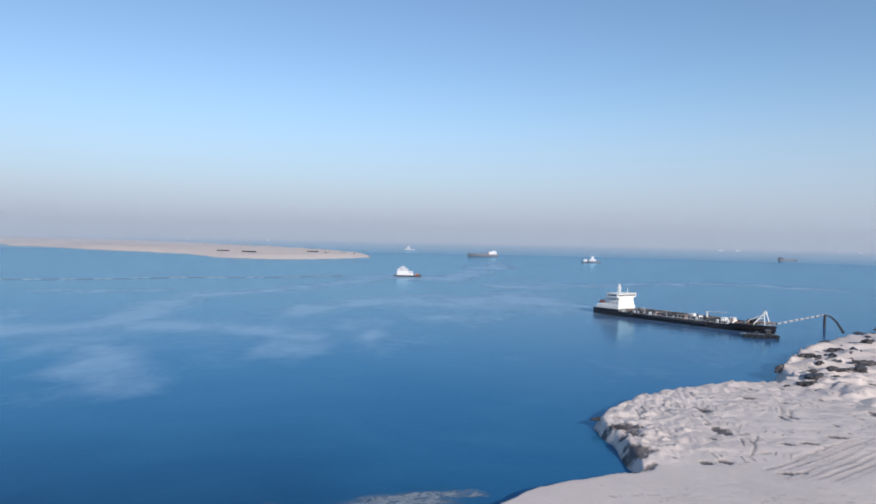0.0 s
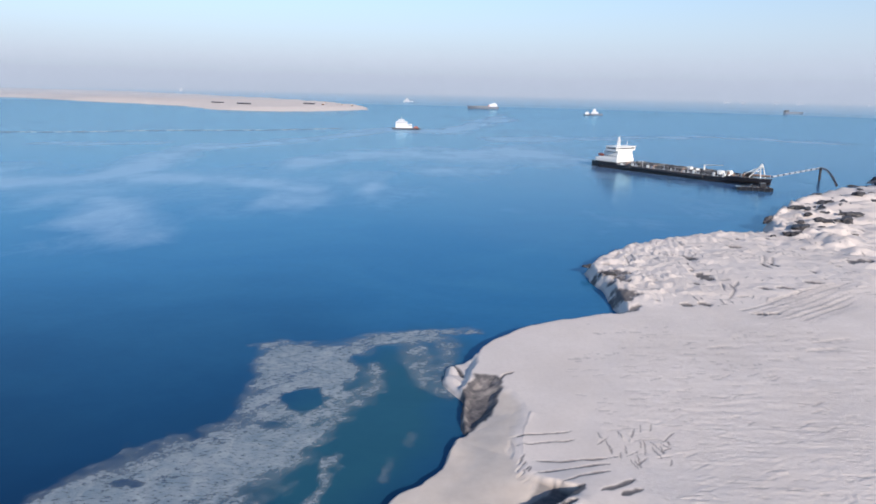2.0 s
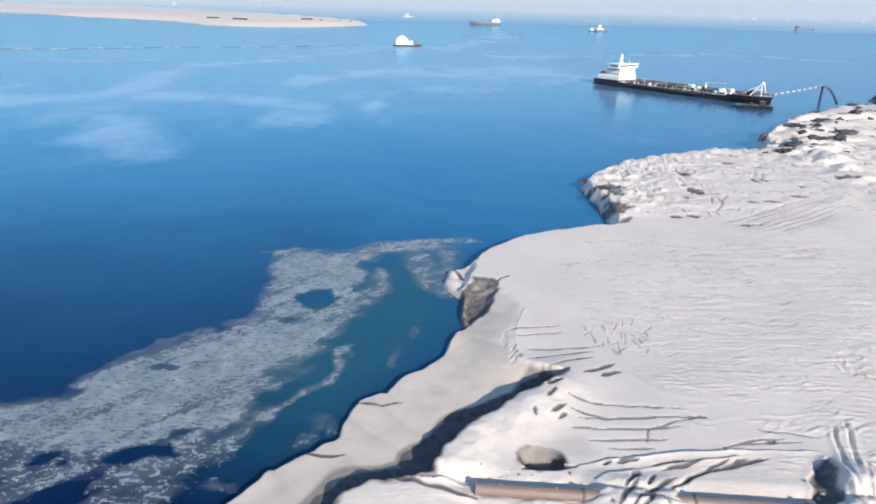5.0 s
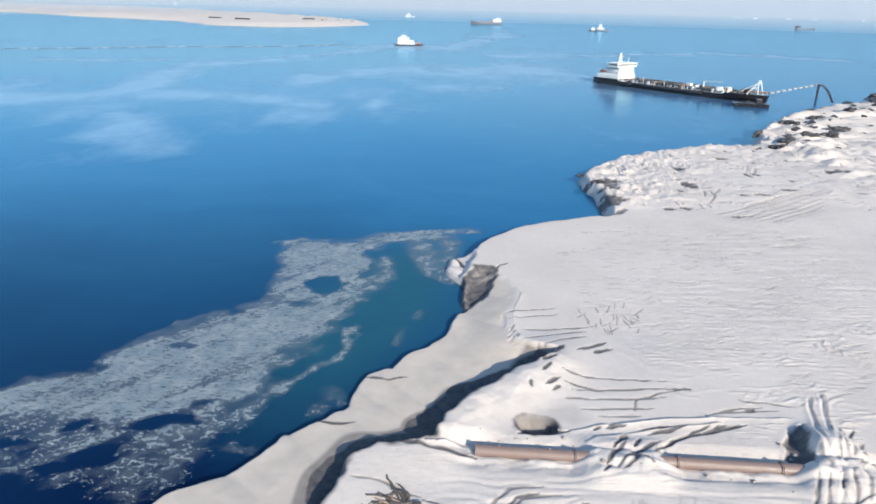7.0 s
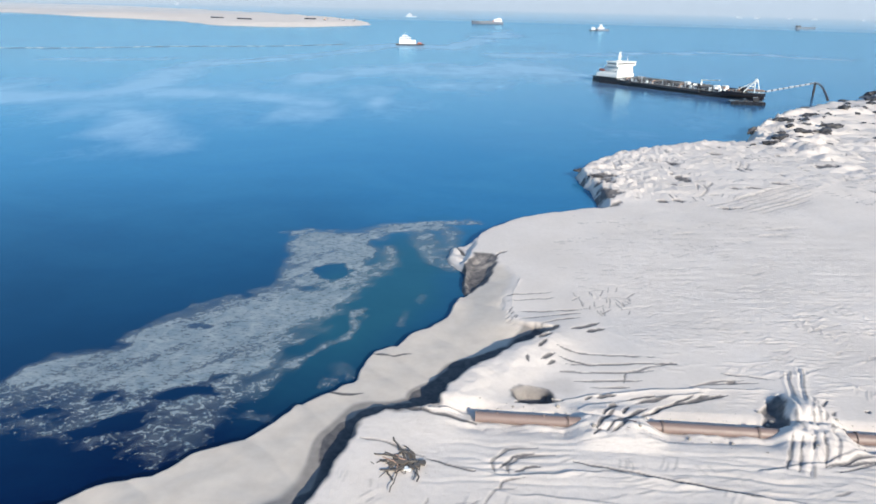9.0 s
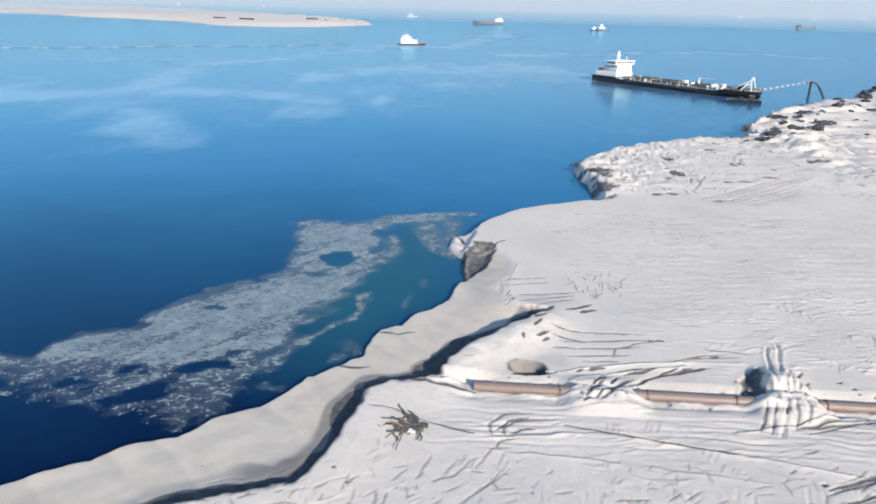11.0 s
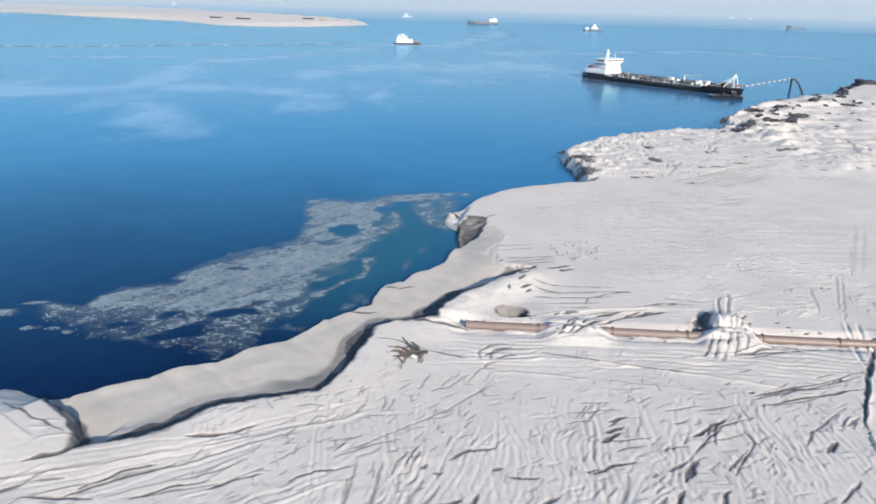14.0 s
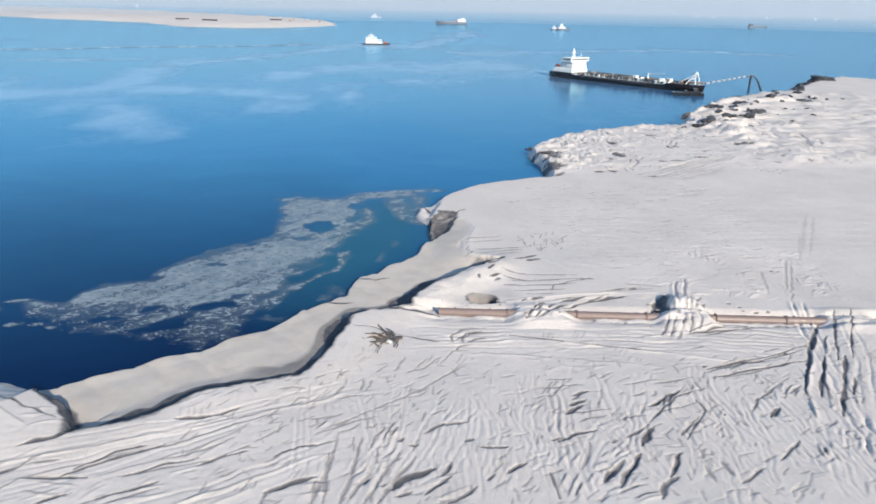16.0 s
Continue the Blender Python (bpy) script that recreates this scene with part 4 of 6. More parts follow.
    for line in ([(-12.2, 21.9), (-11, 25), (-10.2, 27.8)], [(-4.7, 18), (-4.3, 20.2)], [(-1.6, 22.2), (-0.5, 25.4)], [(-0.5, 21.8), (1.8, 22.8), (3.6, 25)], [(3.5, 23.4), (5.4, 26.6), (7.2, 26.7)], [(3.9, 20.5), (6.4, 24)],
                 [(-0.9, 16.5), (1.1, 16.9), (1.9, 17.7)], [(0.6, 20.4), (2.3, 21.4)], [(1.1, 11.8), (1.6, 14)], [(2.1, 13.3), (3.6, 14.1)], [(2.5, 11.5), (5.9, 11.9)], [(8.9, 12.7), (9.4, 14.6)], [(10.1, 12.4), (10.6, 14.3)],
                 [(-7.2, 17), (-5.1, 17.1)], [(9.7, 22.6), (10.6, 23.3)]):
        groove(x, y, cuts, cut_shade, line, 0.14, 0.07, 0.5)  # ticks round the driftwood
    for k in range(520):  # faint scratches between them
        cx, cy = -22 + rs.rand() * 80, -1 + rs.rand() * 25
        turn, reach = (0.72 if cx < 10 else 0.55) + rs.randn() * 0.3 + (rs.rand() < 0.25) * 0.9, 0.3 + rs.rand() * 0.8
        step = (math.cos(turn) * reach, math.sin(turn) * reach)
        groove(x, y, cuts, cut_shade, [(cx - step[0], cy - step[1]), (cx + step[0] + rs.randn() * 0.2, cy + step[1])], 0.09 + 0.06 * rs.rand(), 0.07, 0.2 + 0.3 * rs.rand())
    scarplets(x, y, pressed, rs, 170, (-30, 62, -2, 31), (1.0, 1.2, 0.8, 0.2, 1.4, 0.35, 1.1), 1.0, 0.05, 3, 0.7, 1.0, cut_shade, 0.3)
    scarplets(x, y, pressed, rs, 36, (8, 58, -1, 20), (1.0, 1.15, 0.9, 0.3), 1.2, 0.09, 2, 0.9, 1.0, cut_shade, 0.4)
    scarplets(x, y, pressed, rs, 9, (-14, 50, 0, 18), (1.0, 1.1, 0.6), 1.8, 0.14, 3, 0.6, 1.0, cut_shade, 0.9)
    scarplets(x, y, pressed, rs, 40, (-62, -8, -2, 16), (0.35, 0.55, 0.15, 1.0), 2.0, 0.1, 2, 1.1, 1.0, cut_shade, 0.35)
    scarplets(x, y, pressed, rs, 60, (14, 62, 22, 34), (0.05, 0.1, -0.1, 0.25), 1.8, 0.045, 2, 0.9, 1.0, cut_shade, 0.2)
    scarplets(x, y, pressed, rs, 110, (26, 64, 40, 62), (0.05, 0.0, -0.1, 0.15), 1.6, 0.1, 2, 0.8, 0.8)
    scarplets(x, y, pressed, rs, 520, (24, 66, 52, 112), (0.05, 0.0, -0.1, 0.1, 0.0, 0.4), 1.3, 0.062, 2, 0.9, 0.9)
    scarplets(x, y, pressed, rs, 40, (40, 62, 40, 66), (1.2, 0.4, 0.9), 0.9, 0.1, 3)
    scarplets(x, y, pressed, rs, 460, (38, 190, 116, 260), (0.2, 0.6, 1.0, -0.2, 1.3), 1.6, 0.17, 4, 1.6, 1.2, cut_shade, 0.75)
    scarplets(x, y, pressed, rs, 120, (90, 260, 140, 330), (0.2, 0.6, 0.4), 3.0, 0.4, 3, 3.0, 4.0)
    scarplets(x, y, pressed, rs, 160, (-34, 62, -24, -2), (1.0, 1.2, 0.8, 0.2, 1.4), 1.6, 0.14, 3, 0.9, 1.6)
    scarplets(x, y, pressed, rs, 26, (46, 66, 40, 64), (1.3, 1.5, 1.0, 0.2), 1.2, 0.09, 3, 0.8, 1.0, cut_shade, 0.25)
    scarplets(x, y, pressed, rs, 16, (19, 28, 65, 72), (1.2, 1.4, 1.7), 1.1, 0.06, 3, 0.8)
    h = h + pressed * dry * smooth(0, 0.4, np.abs(across) - 0.5 * smooth(2, 0, np.abs(across)) * strip)
    h = np.where(d > 0.4, h + cuts, h)
    # zones
    damp = np.clip(low * smooth(-0.2, 0.4, b) + 0.38 * smooth(1.9, 1.4, pr) , 0, 1)
    streak = fbm(x * 0.6 + y * 0.4, (y * 0.9 - x * 0.5) * 1.6, 1.5, 84, 4, 0.6)
    dark = smooth(-0.3, 0.3, scar) * np.clip(0.9 - 0.3 * streak + 0.2 * smooth(1.2, 0.3, scar), 0.45, 1.0)
    clay = np.zeros_like(h)
    # clay dabs that also paint in shade on the heaps' steep faces
    for k in range(110):
        cx, cy, turn, reach = 36 + rs.rand() ** 1.3 * 150, 113 + rs.rand() * 90, rs.choice((0.3, 0.9, 1.3, 2.3, 1.6)), 0.5 + rs.rand() * 1.1
        ni, nj = np.nonzero(np.abs(GX - cx) < reach + 1)[0], np.nonzero(np.abs(GY - cy) < reach + 1)[0]
        if cy < 113 + 0.1 * cx or not len(ni) or not len(nj):
            continue
        i0, i1, j0, j1 = ni[0], ni[-1] + 1, nj[0], nj[-1] + 1
        dx, dy = x[j0:j1, i0:i1] - cx, y[j0:j1, i0:i1] - cy
        u, v = dx * math.cos(turn) + dy * math.sin(turn), dx * math.sin(turn) - dy * math.cos(turn) + 0.25 * lattice(dx, dy, 1.0, 120 + k % 9)
        patch = smooth(1.2, 0.6, np.hypot(u / reach, (v + 0.25 * u * u / reach) / (0.45 + 0.45 * rs.rand())))
        clay[j0:j1, i0:i1] = np.maximum(clay[j0:j1, i0:i1], (0.35 + 0.65 * rs.rand()) * patch)
    for cx, cy, reach, wide in ((38.3, 139.8, 3.2, 1.8), (39.8, 135.8, 1.3, 2.0), (37, 123.8, 3.0, 2.8), (58.6, 138.3, 1.3, 2.2), (48.1, 118.8, 1.2, 0.7), (51.7, 119.4, 1.1, 0.9), (68.1, 129.5, 0.9, 0.8),
                                (72.3, 129.8, 1.2, 0.8), (80.1, 133.7, 1.5, 0.9), (59.1, 113.4, 1.4, 0.6), (62.1, 113.6, 1.0, 0.5), (77.2, 166.8, 1.6, 1.4), (76.8, 148.4, 0.5, 2.2), (78.8, 148.6, 0.5, 2.0),
                                (61.6, 153.6, 1.0, 1.2), (100.5, 151.5, 2.4, 1.4), (105, 156, 2.2, 0.9)):  # clay hollows, with their shade painted in too
        spot = np.hypot((x - cx) / reach, (y - cy) / wide) + 0.55 * fbm(x, y, 1.3, 141, 4, 0.6)
        clay = np.maximum(clay, smooth(1.35, 0.85, spot))
    clay = np.maximum(clay, 0.9 * smooth(1.1, 0.6, far_from(x + 0.4 * fbm(x, y, 1.5, 143, 3), y + 0.4 * fbm(x, y, 1.5, 144, 3), [(33.6, 113.6), (36, 115), (38.6, 117.6)])[0] / 0.8))
    h = h - 0.3 * clay * (d > 1)
    # wet ground at the slip's middle, and the scarp's cast shadow painted dark
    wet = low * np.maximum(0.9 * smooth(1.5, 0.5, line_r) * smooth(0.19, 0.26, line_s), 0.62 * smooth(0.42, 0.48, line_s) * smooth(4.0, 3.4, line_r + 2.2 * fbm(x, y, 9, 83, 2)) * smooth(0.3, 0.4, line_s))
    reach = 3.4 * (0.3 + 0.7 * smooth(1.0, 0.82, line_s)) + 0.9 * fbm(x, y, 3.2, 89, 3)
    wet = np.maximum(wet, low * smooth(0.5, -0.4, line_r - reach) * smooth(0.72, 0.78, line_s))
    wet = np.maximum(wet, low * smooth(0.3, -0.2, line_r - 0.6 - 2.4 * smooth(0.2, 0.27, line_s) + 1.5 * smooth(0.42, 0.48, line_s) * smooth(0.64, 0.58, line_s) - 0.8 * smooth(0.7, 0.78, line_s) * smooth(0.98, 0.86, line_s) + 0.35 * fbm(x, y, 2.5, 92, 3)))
    # shade on the scarp's steep face, put into the colour
    scarp_shade = 0.85 * smooth(1.0, 0.45, np.abs(b - 0.3)) * smooth(2.4, 1.4, line_r) * smooth(0.02, 0.06, line_s) * smooth(0.995, 0.96, line_s)
    wet = np.maximum(wet, scarp_shade)
    # colour only: shade under the slip's overhanging edge
    fins, none = np.zeros_like(h), np.zeros_like(h)
    for line in FINS:
        groove(x, y, none, fins, line, 0.3)
    groove(x, y, none, fins, [(-42.0, 20.6), (-39.3, 18.4), (-36, 15.6), (-33.6, 12.8), (-32.7, 10.8)], 0.6)  # crack between the slip and the mound, its dark put in by colour only
    # includes the pit's near half, painted dark as its rim's shadow
    mud_shade = np.clip(fins * (d > 0.1) + dark + 0.95 * clay + 0.95 * cut_shade * (d > 0.4) * smooth(0.4, 0.1, low) + wet + 0.5 * smooth(1.75, 1.5, pr) * smooth(42.4, 41.5, y) + 0.72 * smooth(1.9, 1.6, pr) + 0.2 * smooth(2.9, 1.2, np.hypot(x - 13.6, (y - 43.4) / 0.8) + 0.5 * fbm(x, y, 1.5, 93, 3)) + 0.35 * smooth(0.7, 0.1, h) * (d > -1), 0, 1)
    raked = signed(x + fbm(x, y, 5, 87, 3), y + fbm(x, y, 5, 88, 3), [(4, 112), (32, 112), (27, 92), (22, 78), (19.5, 72), (19.3, 64.6), (22.3, 58.4), (25.2, 54.1), (29.6, 50.3), (38.3, 47.8), (34, 43), (8, 40), (-2, 38)])
    calm = np.clip(0.85 * low + 0.75 * moundness + 0.12 * mid + 0.9 * smooth(-0.8, 0.8, raked), 0, 1)
    return h, damp, mud_shade, calm


def stretch(stops):
    """Coordinates from stops (from, to, step), one after the other."""
    out = [stops[0][0]]
    for a, b, step in stops:
        n = max(1, round((b - a) / step))
        out += [a + (b - a) * (k + 1) / n for k in range(n)]
    return np.array(out)


def sheet(name, gx, gy, heights, mat, zones=None):
    x, y = np.meshgrid(gx, gy)
    nx, ny = len(gx), len(gy)
    verts = np.stack([x.ravel(), y.ravel(), heights.ravel()], 1)
    i = (np.arange(ny - 1)[:, None] * nx + np.arange(nx - 1)[None]).ravel()
    faces = np.stack([i, i + 1, i + nx + 1, i + nx], 1)
    me = bpy.data.meshes.new(name)
    me.vertices.add(len(verts))
    me.vertices.foreach_set("co", verts.ravel())
    me.loops.add(faces.size)
    me.loops.foreach_set("vertex_index", faces.ravel())
    me.polygons.add(len(faces))
    me.polygons.foreach_set("loop_start", np.arange(len(faces)) * 4)
    me.update(calc_edges=True)
    if zones:
        att = me.color_attributes.new("zone", "FLOAT_COLOR", "POINT")
        rgba = np.ones((len(verts), 4))
        for k in range(3):
            rgba[:, k] = zones[k].ravel()
        att.data.foreach_set("color", rgba.ravel())
    me.materials.append(mat)
    me.shade_smooth()
    return new(name, me)


GX = stretch([(-5200, -1000, 600), (-1000, -200, 100), (-200, -66, 4), (-66, 66, 0.16), (66, 130, 0.42), (130, 300, 1.4), (300, 700, 25), (700, 5200, 500)])
GY = stretch([(-5200, -1000, 600), (-1000, -100, 100), (-100, -26, 4), (-26, -1, 0.32), (-1, 46, 0.14), (46, 72, 0.19), (72, 90, 0.28), (90, 112, 0.42), (112, 165, 0.5), (165, 220, 0.7), (220, 410, 1.4), (410, 600, 40)])
mx, my = np.meshgrid(GX, GY)
land_h, *land_z = land_heights(mx, my)
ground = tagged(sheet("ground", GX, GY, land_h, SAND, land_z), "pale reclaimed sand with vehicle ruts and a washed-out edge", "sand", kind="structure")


def land_at(x, y):
    i, j = np.searchsorted(GX, x) - 1, np.searchsorted(GY, y) - 1
    return float(land_h[j, i])


def slicks(x, y):
    """How milky the sea is: streaks and patches of slick, drawn out along y."""
    flat = 0.25
    wx = x + 0.011 * y * fbm(x, y * 0.5, 45, 301, 4, 0.5)
    wy = (y + 0.022 * y * fbm(x, y * 0.5, 50, 307, 4, 0.5)) * flat
    lines = (([(-300, 262), (-178, 274), (-152, 290), (-145, 318)], 0.02, 0.85),
             ([(-145, 318), (-149, 346), (-152, 374), (-160, 424)], 0.034, 1.0),
             ([(-162, 424), (-147, 467), (-120, 515), (-86, 575), (-49, 700), (10, 690), (56, 883)], 0.017, 0.9),
             ([(56, 883), (105, 1093), (110, 1386)], 0.02, 0.8),
             ([(-138, 302), (-121, 305), (-94, 299), (-67, 288), (-50, 271)], 0.014, 0.6),
             ([(-76, 382), (-56, 420), (-22, 442), (7, 441), (30, 453), (63, 452), (77, 425), (87, 403)], 0.024, 0.75),
             ([(-26, 383), (0, 359), (35, 357)], 0.016, 0.5),
             ([(-42, 317), (-25, 331), (-28, 282)], 0.018, 0.55),
             ([(-136, 227), (-130, 240)], 0.03, 0.45),
             ([(-62, 246), (-46, 244)], 0.022, 0.55),
             ([(-105, 154), (-95, 167)], 0.03, 0.3))
    broad = (([(-420, 630), (-402, 660)], 0.03, 0.7),
             ([(-272, 456), (-225, 467), (-193, 485)], 0.009, 0.55),
             ([(-235, 300), (-200, 306)], 0.018, 0.6),
             ([(48, 600), (166, 632), (268, 690), (335, 655), (402, 622)], 0.013, 0.6),
             ([(-20, 420), (20, 405), (60, 400)], 0.03, 0.35))
    dens = np.zeros_like(x)
    for line, share, k in lines + broad:
        r = far_from(wx, wy, [(a, b * flat) for a, b in line])[0] / (share * y)
        dens = np.maximum(dens, k * np.exp(-r * r))
    fan = signed(wx, wy / flat, [(-115, 190), (-121, 218), (-124, 247), (-107, 243), (-97, 218), (-85, 203), (-71, 172), (-81, 167), (-102, 183)])
    dens = np.maximum(dens, 0.58 * smooth(-9, 9, fan))
    mottle = smooth(-0.7, 0.6, fbm(x * 0.6, y * 0.4, 14, 321, 4, 0.55))
    veil = 0.26 * smooth(-0.2, 0.9, fbm(x * 0.5, y * 0.3, 42, 311, 4, 0.55))
    dens = np.clip(dens * (0.6 + 0.5 * mottle) + veil, 0, 1) * smooth(120, 200, y) * smooth(1500, 1100, y) * smooth(460, 330, np.abs(x))
    return dens * smooth(0, -25, signed(x, y, COAST))


SX = stretch([(-4950, -450, 150), (-450, -150, 4), (-150, 110, 2), (110, 450, 4), (450, 4950, 150)])
SY = stretch([(-4950, 100, 150), (100, 400, 2.5), (400, 1500, 8), (1500, 4950, 150)])
sx, sy = np.meshgrid(SX, SY)
milky = slicks(sx, sy)
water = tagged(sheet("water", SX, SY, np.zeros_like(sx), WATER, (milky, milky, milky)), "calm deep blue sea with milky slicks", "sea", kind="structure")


# ---- sand bar out at sea ----
BAR = [(-2400, 2900), (-1700, 2250), (-1181, 1810), (-900, 1590), (-550, 1370), (-374, 1185), (-284, 1125), (-214, 1165), (-150, 1272), (-136, 1398), (-205, 1640),
       (-430, 2000), (-800, 2450), (-1300, 2950), (-2000, 3300)]
bx = stretch([(-2500, -100, 12)])
by = stretch([(1080, 3400, 12)])
ax, ay = np.meshgrid(bx, by)
bd = signed(ax + 18 * fbm(ax, ay, 90, 101, 4), ay + 18 * fbm(ax, ay, 90, 108, 4), BAR)
bar_h = np.where(bd > 0, 0.3 + 5.2 * smooth(0, 48, bd) + 2.2 * smooth(5, 60, bd) * np.abs(fbm(ax, ay, 60, 111, 4)), -2.0)
zero = np.zeros_like(ax)
tagged(sheet("sandbank", bx, by, bar_h, SAND, (zero + 0.1, zero, zero)), "long low pale sandbank out in the sea", "sandbank", kind="structure")

# ---- floating foam ----
def foam_sheet():
    step = 0.34
    gx, gy = stretch([(-72, 10, step)]), stretch([(26, 113, step)])
    x, y = np.meshgrid(gx, gy)
    wx, wy = x + 0.9 * fbm(x, y, 5, 201, 5, 0.6), y + 0.9 * fbm(x, y, 5, 207, 5, 0.6)
    body = signed(wx, wy, [(-54, 44.3), (-49.5, 45), (-48.7, 49.5), (-42, 53.3), (-39, 57), (-37.5, 61), (-35.3, 64.5), (-31.4, 68.4), (-28, 70), (-26.4, 73), (-25.1, 77.6), (-25.2, 82.4),
                           (-26.1, 89.7), (-27.6, 101), (-22.6, 102), (-14.3, 101.2), (-10.6, 106), (-3.2, 107.7), (2, 106.3), (6.5, 109), (1, 103.6), (-4, 102.4), (-9, 100.3), (-12, 96),
                           (-10, 89.5), (-8.6, 84.5), (-10, 78.8), (-12, 74.5), (-13, 69), (-15.7, 62), (-18.9, 54.2), (-22.3, 46), (-23.5, 43), (-22.9, 38.7), (-24.5, 33.6), (-28, 32.8),
                           (-32, 34.4), (-36.4, 35), (-43.3, 36.8), (-48, 39)])
    broken = smooth(47.5, 42.5, y - 0.1 * (x + 35) + 1.5 * fbm(x, y, 5, 231, 3))
    drawn = fbm((0.66 * x + 0.75 * y) * 0.22, 0.75 * x - 0.66 * y, 2.0, 251, 5, 0.6)  # drawn out along the drift
    dens = smooth(-2.0, 2.2, body + 0.9 * fbm(x, y, 2.0, 241, 5, 0.65)) * (0.9 + 0.3 * drawn + 0.12 * fbm(x, y, 9, 229, 3) - 0.5 * broken)
    holes = ((-17.2, 81, 3.4, 3.6, 1.1), (-27.2, 44.9, 4.0, 1.3, 0.7), (-30.2, 43.3, 2.4, 1.1, 0.55), (-31.7, 38, 2.6, 1.7, 0.5), (-36, 42.4, 2.3, 1.1, 0.45), (-31.2, 60.1, 1.7, 0.7, 0.55),
             (-40.5, 39.5, 3.0, 1.2, 0.45), (-20.5, 73.5, 2.6, 0.8, 0.4), (-25.5, 48.5, 1.6, 0.8, 0.4), (-34, 36.2, 3.5, 0.8, 0.4), (-11.2, 86.5, 0.9, 3.2, 0.5))
    for cx, cy, rx, ry, k in holes:
        dens = dens - k * smooth(1.25, 0.6, np.hypot((wx - cx) / rx, (wy - cy) / ry) + 0.15 * fbm(x, y, 1.6, 261, 4, 0.6))
    # thin trails and clouds of silt beside the bank
    for line, half, k in (([(-11.2, 66), (-11, 60.8), (-12.7, 57), (-15, 54.4), (-17.5, 51)], 0.6, 0.78), ([(-17.5, 51), (-18.6, 47.6), (-20.3, 45), (-22.6, 42.8)], 1.0, 0.7),
                          ([(7, 108.6), (-2, 106.9), (-9, 105)], 1.3, 0.8), ([(-3.5, 102), (-1.4, 94), (0.4, 87), (1.8, 84.5)], 2.3, 0.72), ([(2.6, 103), (2.2, 97), (0.8, 91)], 2.1, 0.6),
                          ([(-4.2, 66), (-5, 61)], 0.6, 0.45), ([(-1.6, 71.5), (-2.2, 69)], 0.6, 0.36), ([(-12.8, 46.6), (-11.2, 50), (-9.6, 48)], 1.0, 0.3),
                          ([(-8.4, 92), (-7.4, 85.5), (-9.4, 79.5)], 1.3, 0.72), ([(-20, 39.8), (-17.5, 39.4)], 0.8, 0.34)):
        r = far_from(x + 0.7 * fbm(x, y, 2.4, 221, 4, 0.6), y + 0.7 * fbm(x, y, 2.4, 225, 4, 0.6), line)[0]
        dens = np.maximum(dens, k * smooth(half * 1.9, half * 0.2, r) * (0.85 + 0.35 * fbm(x, y, 1.4, 263, 4, 0.6)))
    for cx, cy, rx, ry in ((-60, 42.5, 3.5, 1.8), (-52.7, 37.9, 1.7, 0.9), (-49.4, 36.9, 1.3, 0.5), (-46.8, 37.1, 0.8, 0.5), (-64, 38, 4.0, 0.8), (-55.5, 45, 2.2, 0.6)):
        dens = np.maximum(dens, 0.8 * smooth(1.2, 0.4, np.hypot((wx - cx) / rx, (wy - cy) / ry)))
    thin = smooth(0.7, 0.35, dens)
    shore = signed(x, y, COAST)
    dens = np.clip(dens, 0, 1)
    keep = ((dens > 0.02) & (shore < 0.5))[:-1, :-1]
    nx = len(gx)
    j, i = np.nonzero(keep)
    k = j * nx + i
    quads = np.stack([k, k + 1, k + nx + 1, k + nx], 1)
    used, back = np.unique(quads, return_inverse=True)
    verts = np.stack([x.ravel()[used], y.ravel()[used], np.full(len(used), 0.03)], 1)
    me = bpy.data.meshes.new("sea_foam")
    me.from_pydata(verts.tolist(), [], back.reshape(-1, 4).tolist())
    att = me.color_attributes.new("zone", "FLOAT_COLOR", "POINT")
    shares = np.stack([dens, np.clip(0.85 * broken + 0.1 * thin, 0, 1), dens, np.ones_like(dens)], -1).reshape(-1, 4)
    att.data.foreach_set("color", shares[used].ravel())
    me.materials.append(FOAM)
    return tagged(new("sea_foam", me), "drifting patch of greyish sea foam beside the bank", "foam", kind="stuff")


foam_sheet()


# ---- far haze round the sea, painted on glowing rings ----
def haze_ring(r, mat):
    bm = B()
    n = 128
    low = [bm.verts.new((r * math.cos(k * 2 * math.pi / n), r * math.sin(k * 2 * math.pi / n), 0.0)) for k in range(n)]
    high = [bm.verts.new((v.co.x, v.co.y, 190.0)) for v in low]
    for k in range(n):
        bm.faces.new((low[k], low[(k + 1) % n], high[(k + 1) % n], high[k]))
    return tagged(part("backdrop", bm, mat), "glowing ring painted as blue-grey haze over the far sea", "haze", kind="structure")


# see-through glowing rings, one behind the other, added as haze
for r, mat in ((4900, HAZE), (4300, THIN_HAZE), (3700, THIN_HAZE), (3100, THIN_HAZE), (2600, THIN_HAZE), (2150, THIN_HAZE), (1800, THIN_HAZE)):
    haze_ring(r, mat)


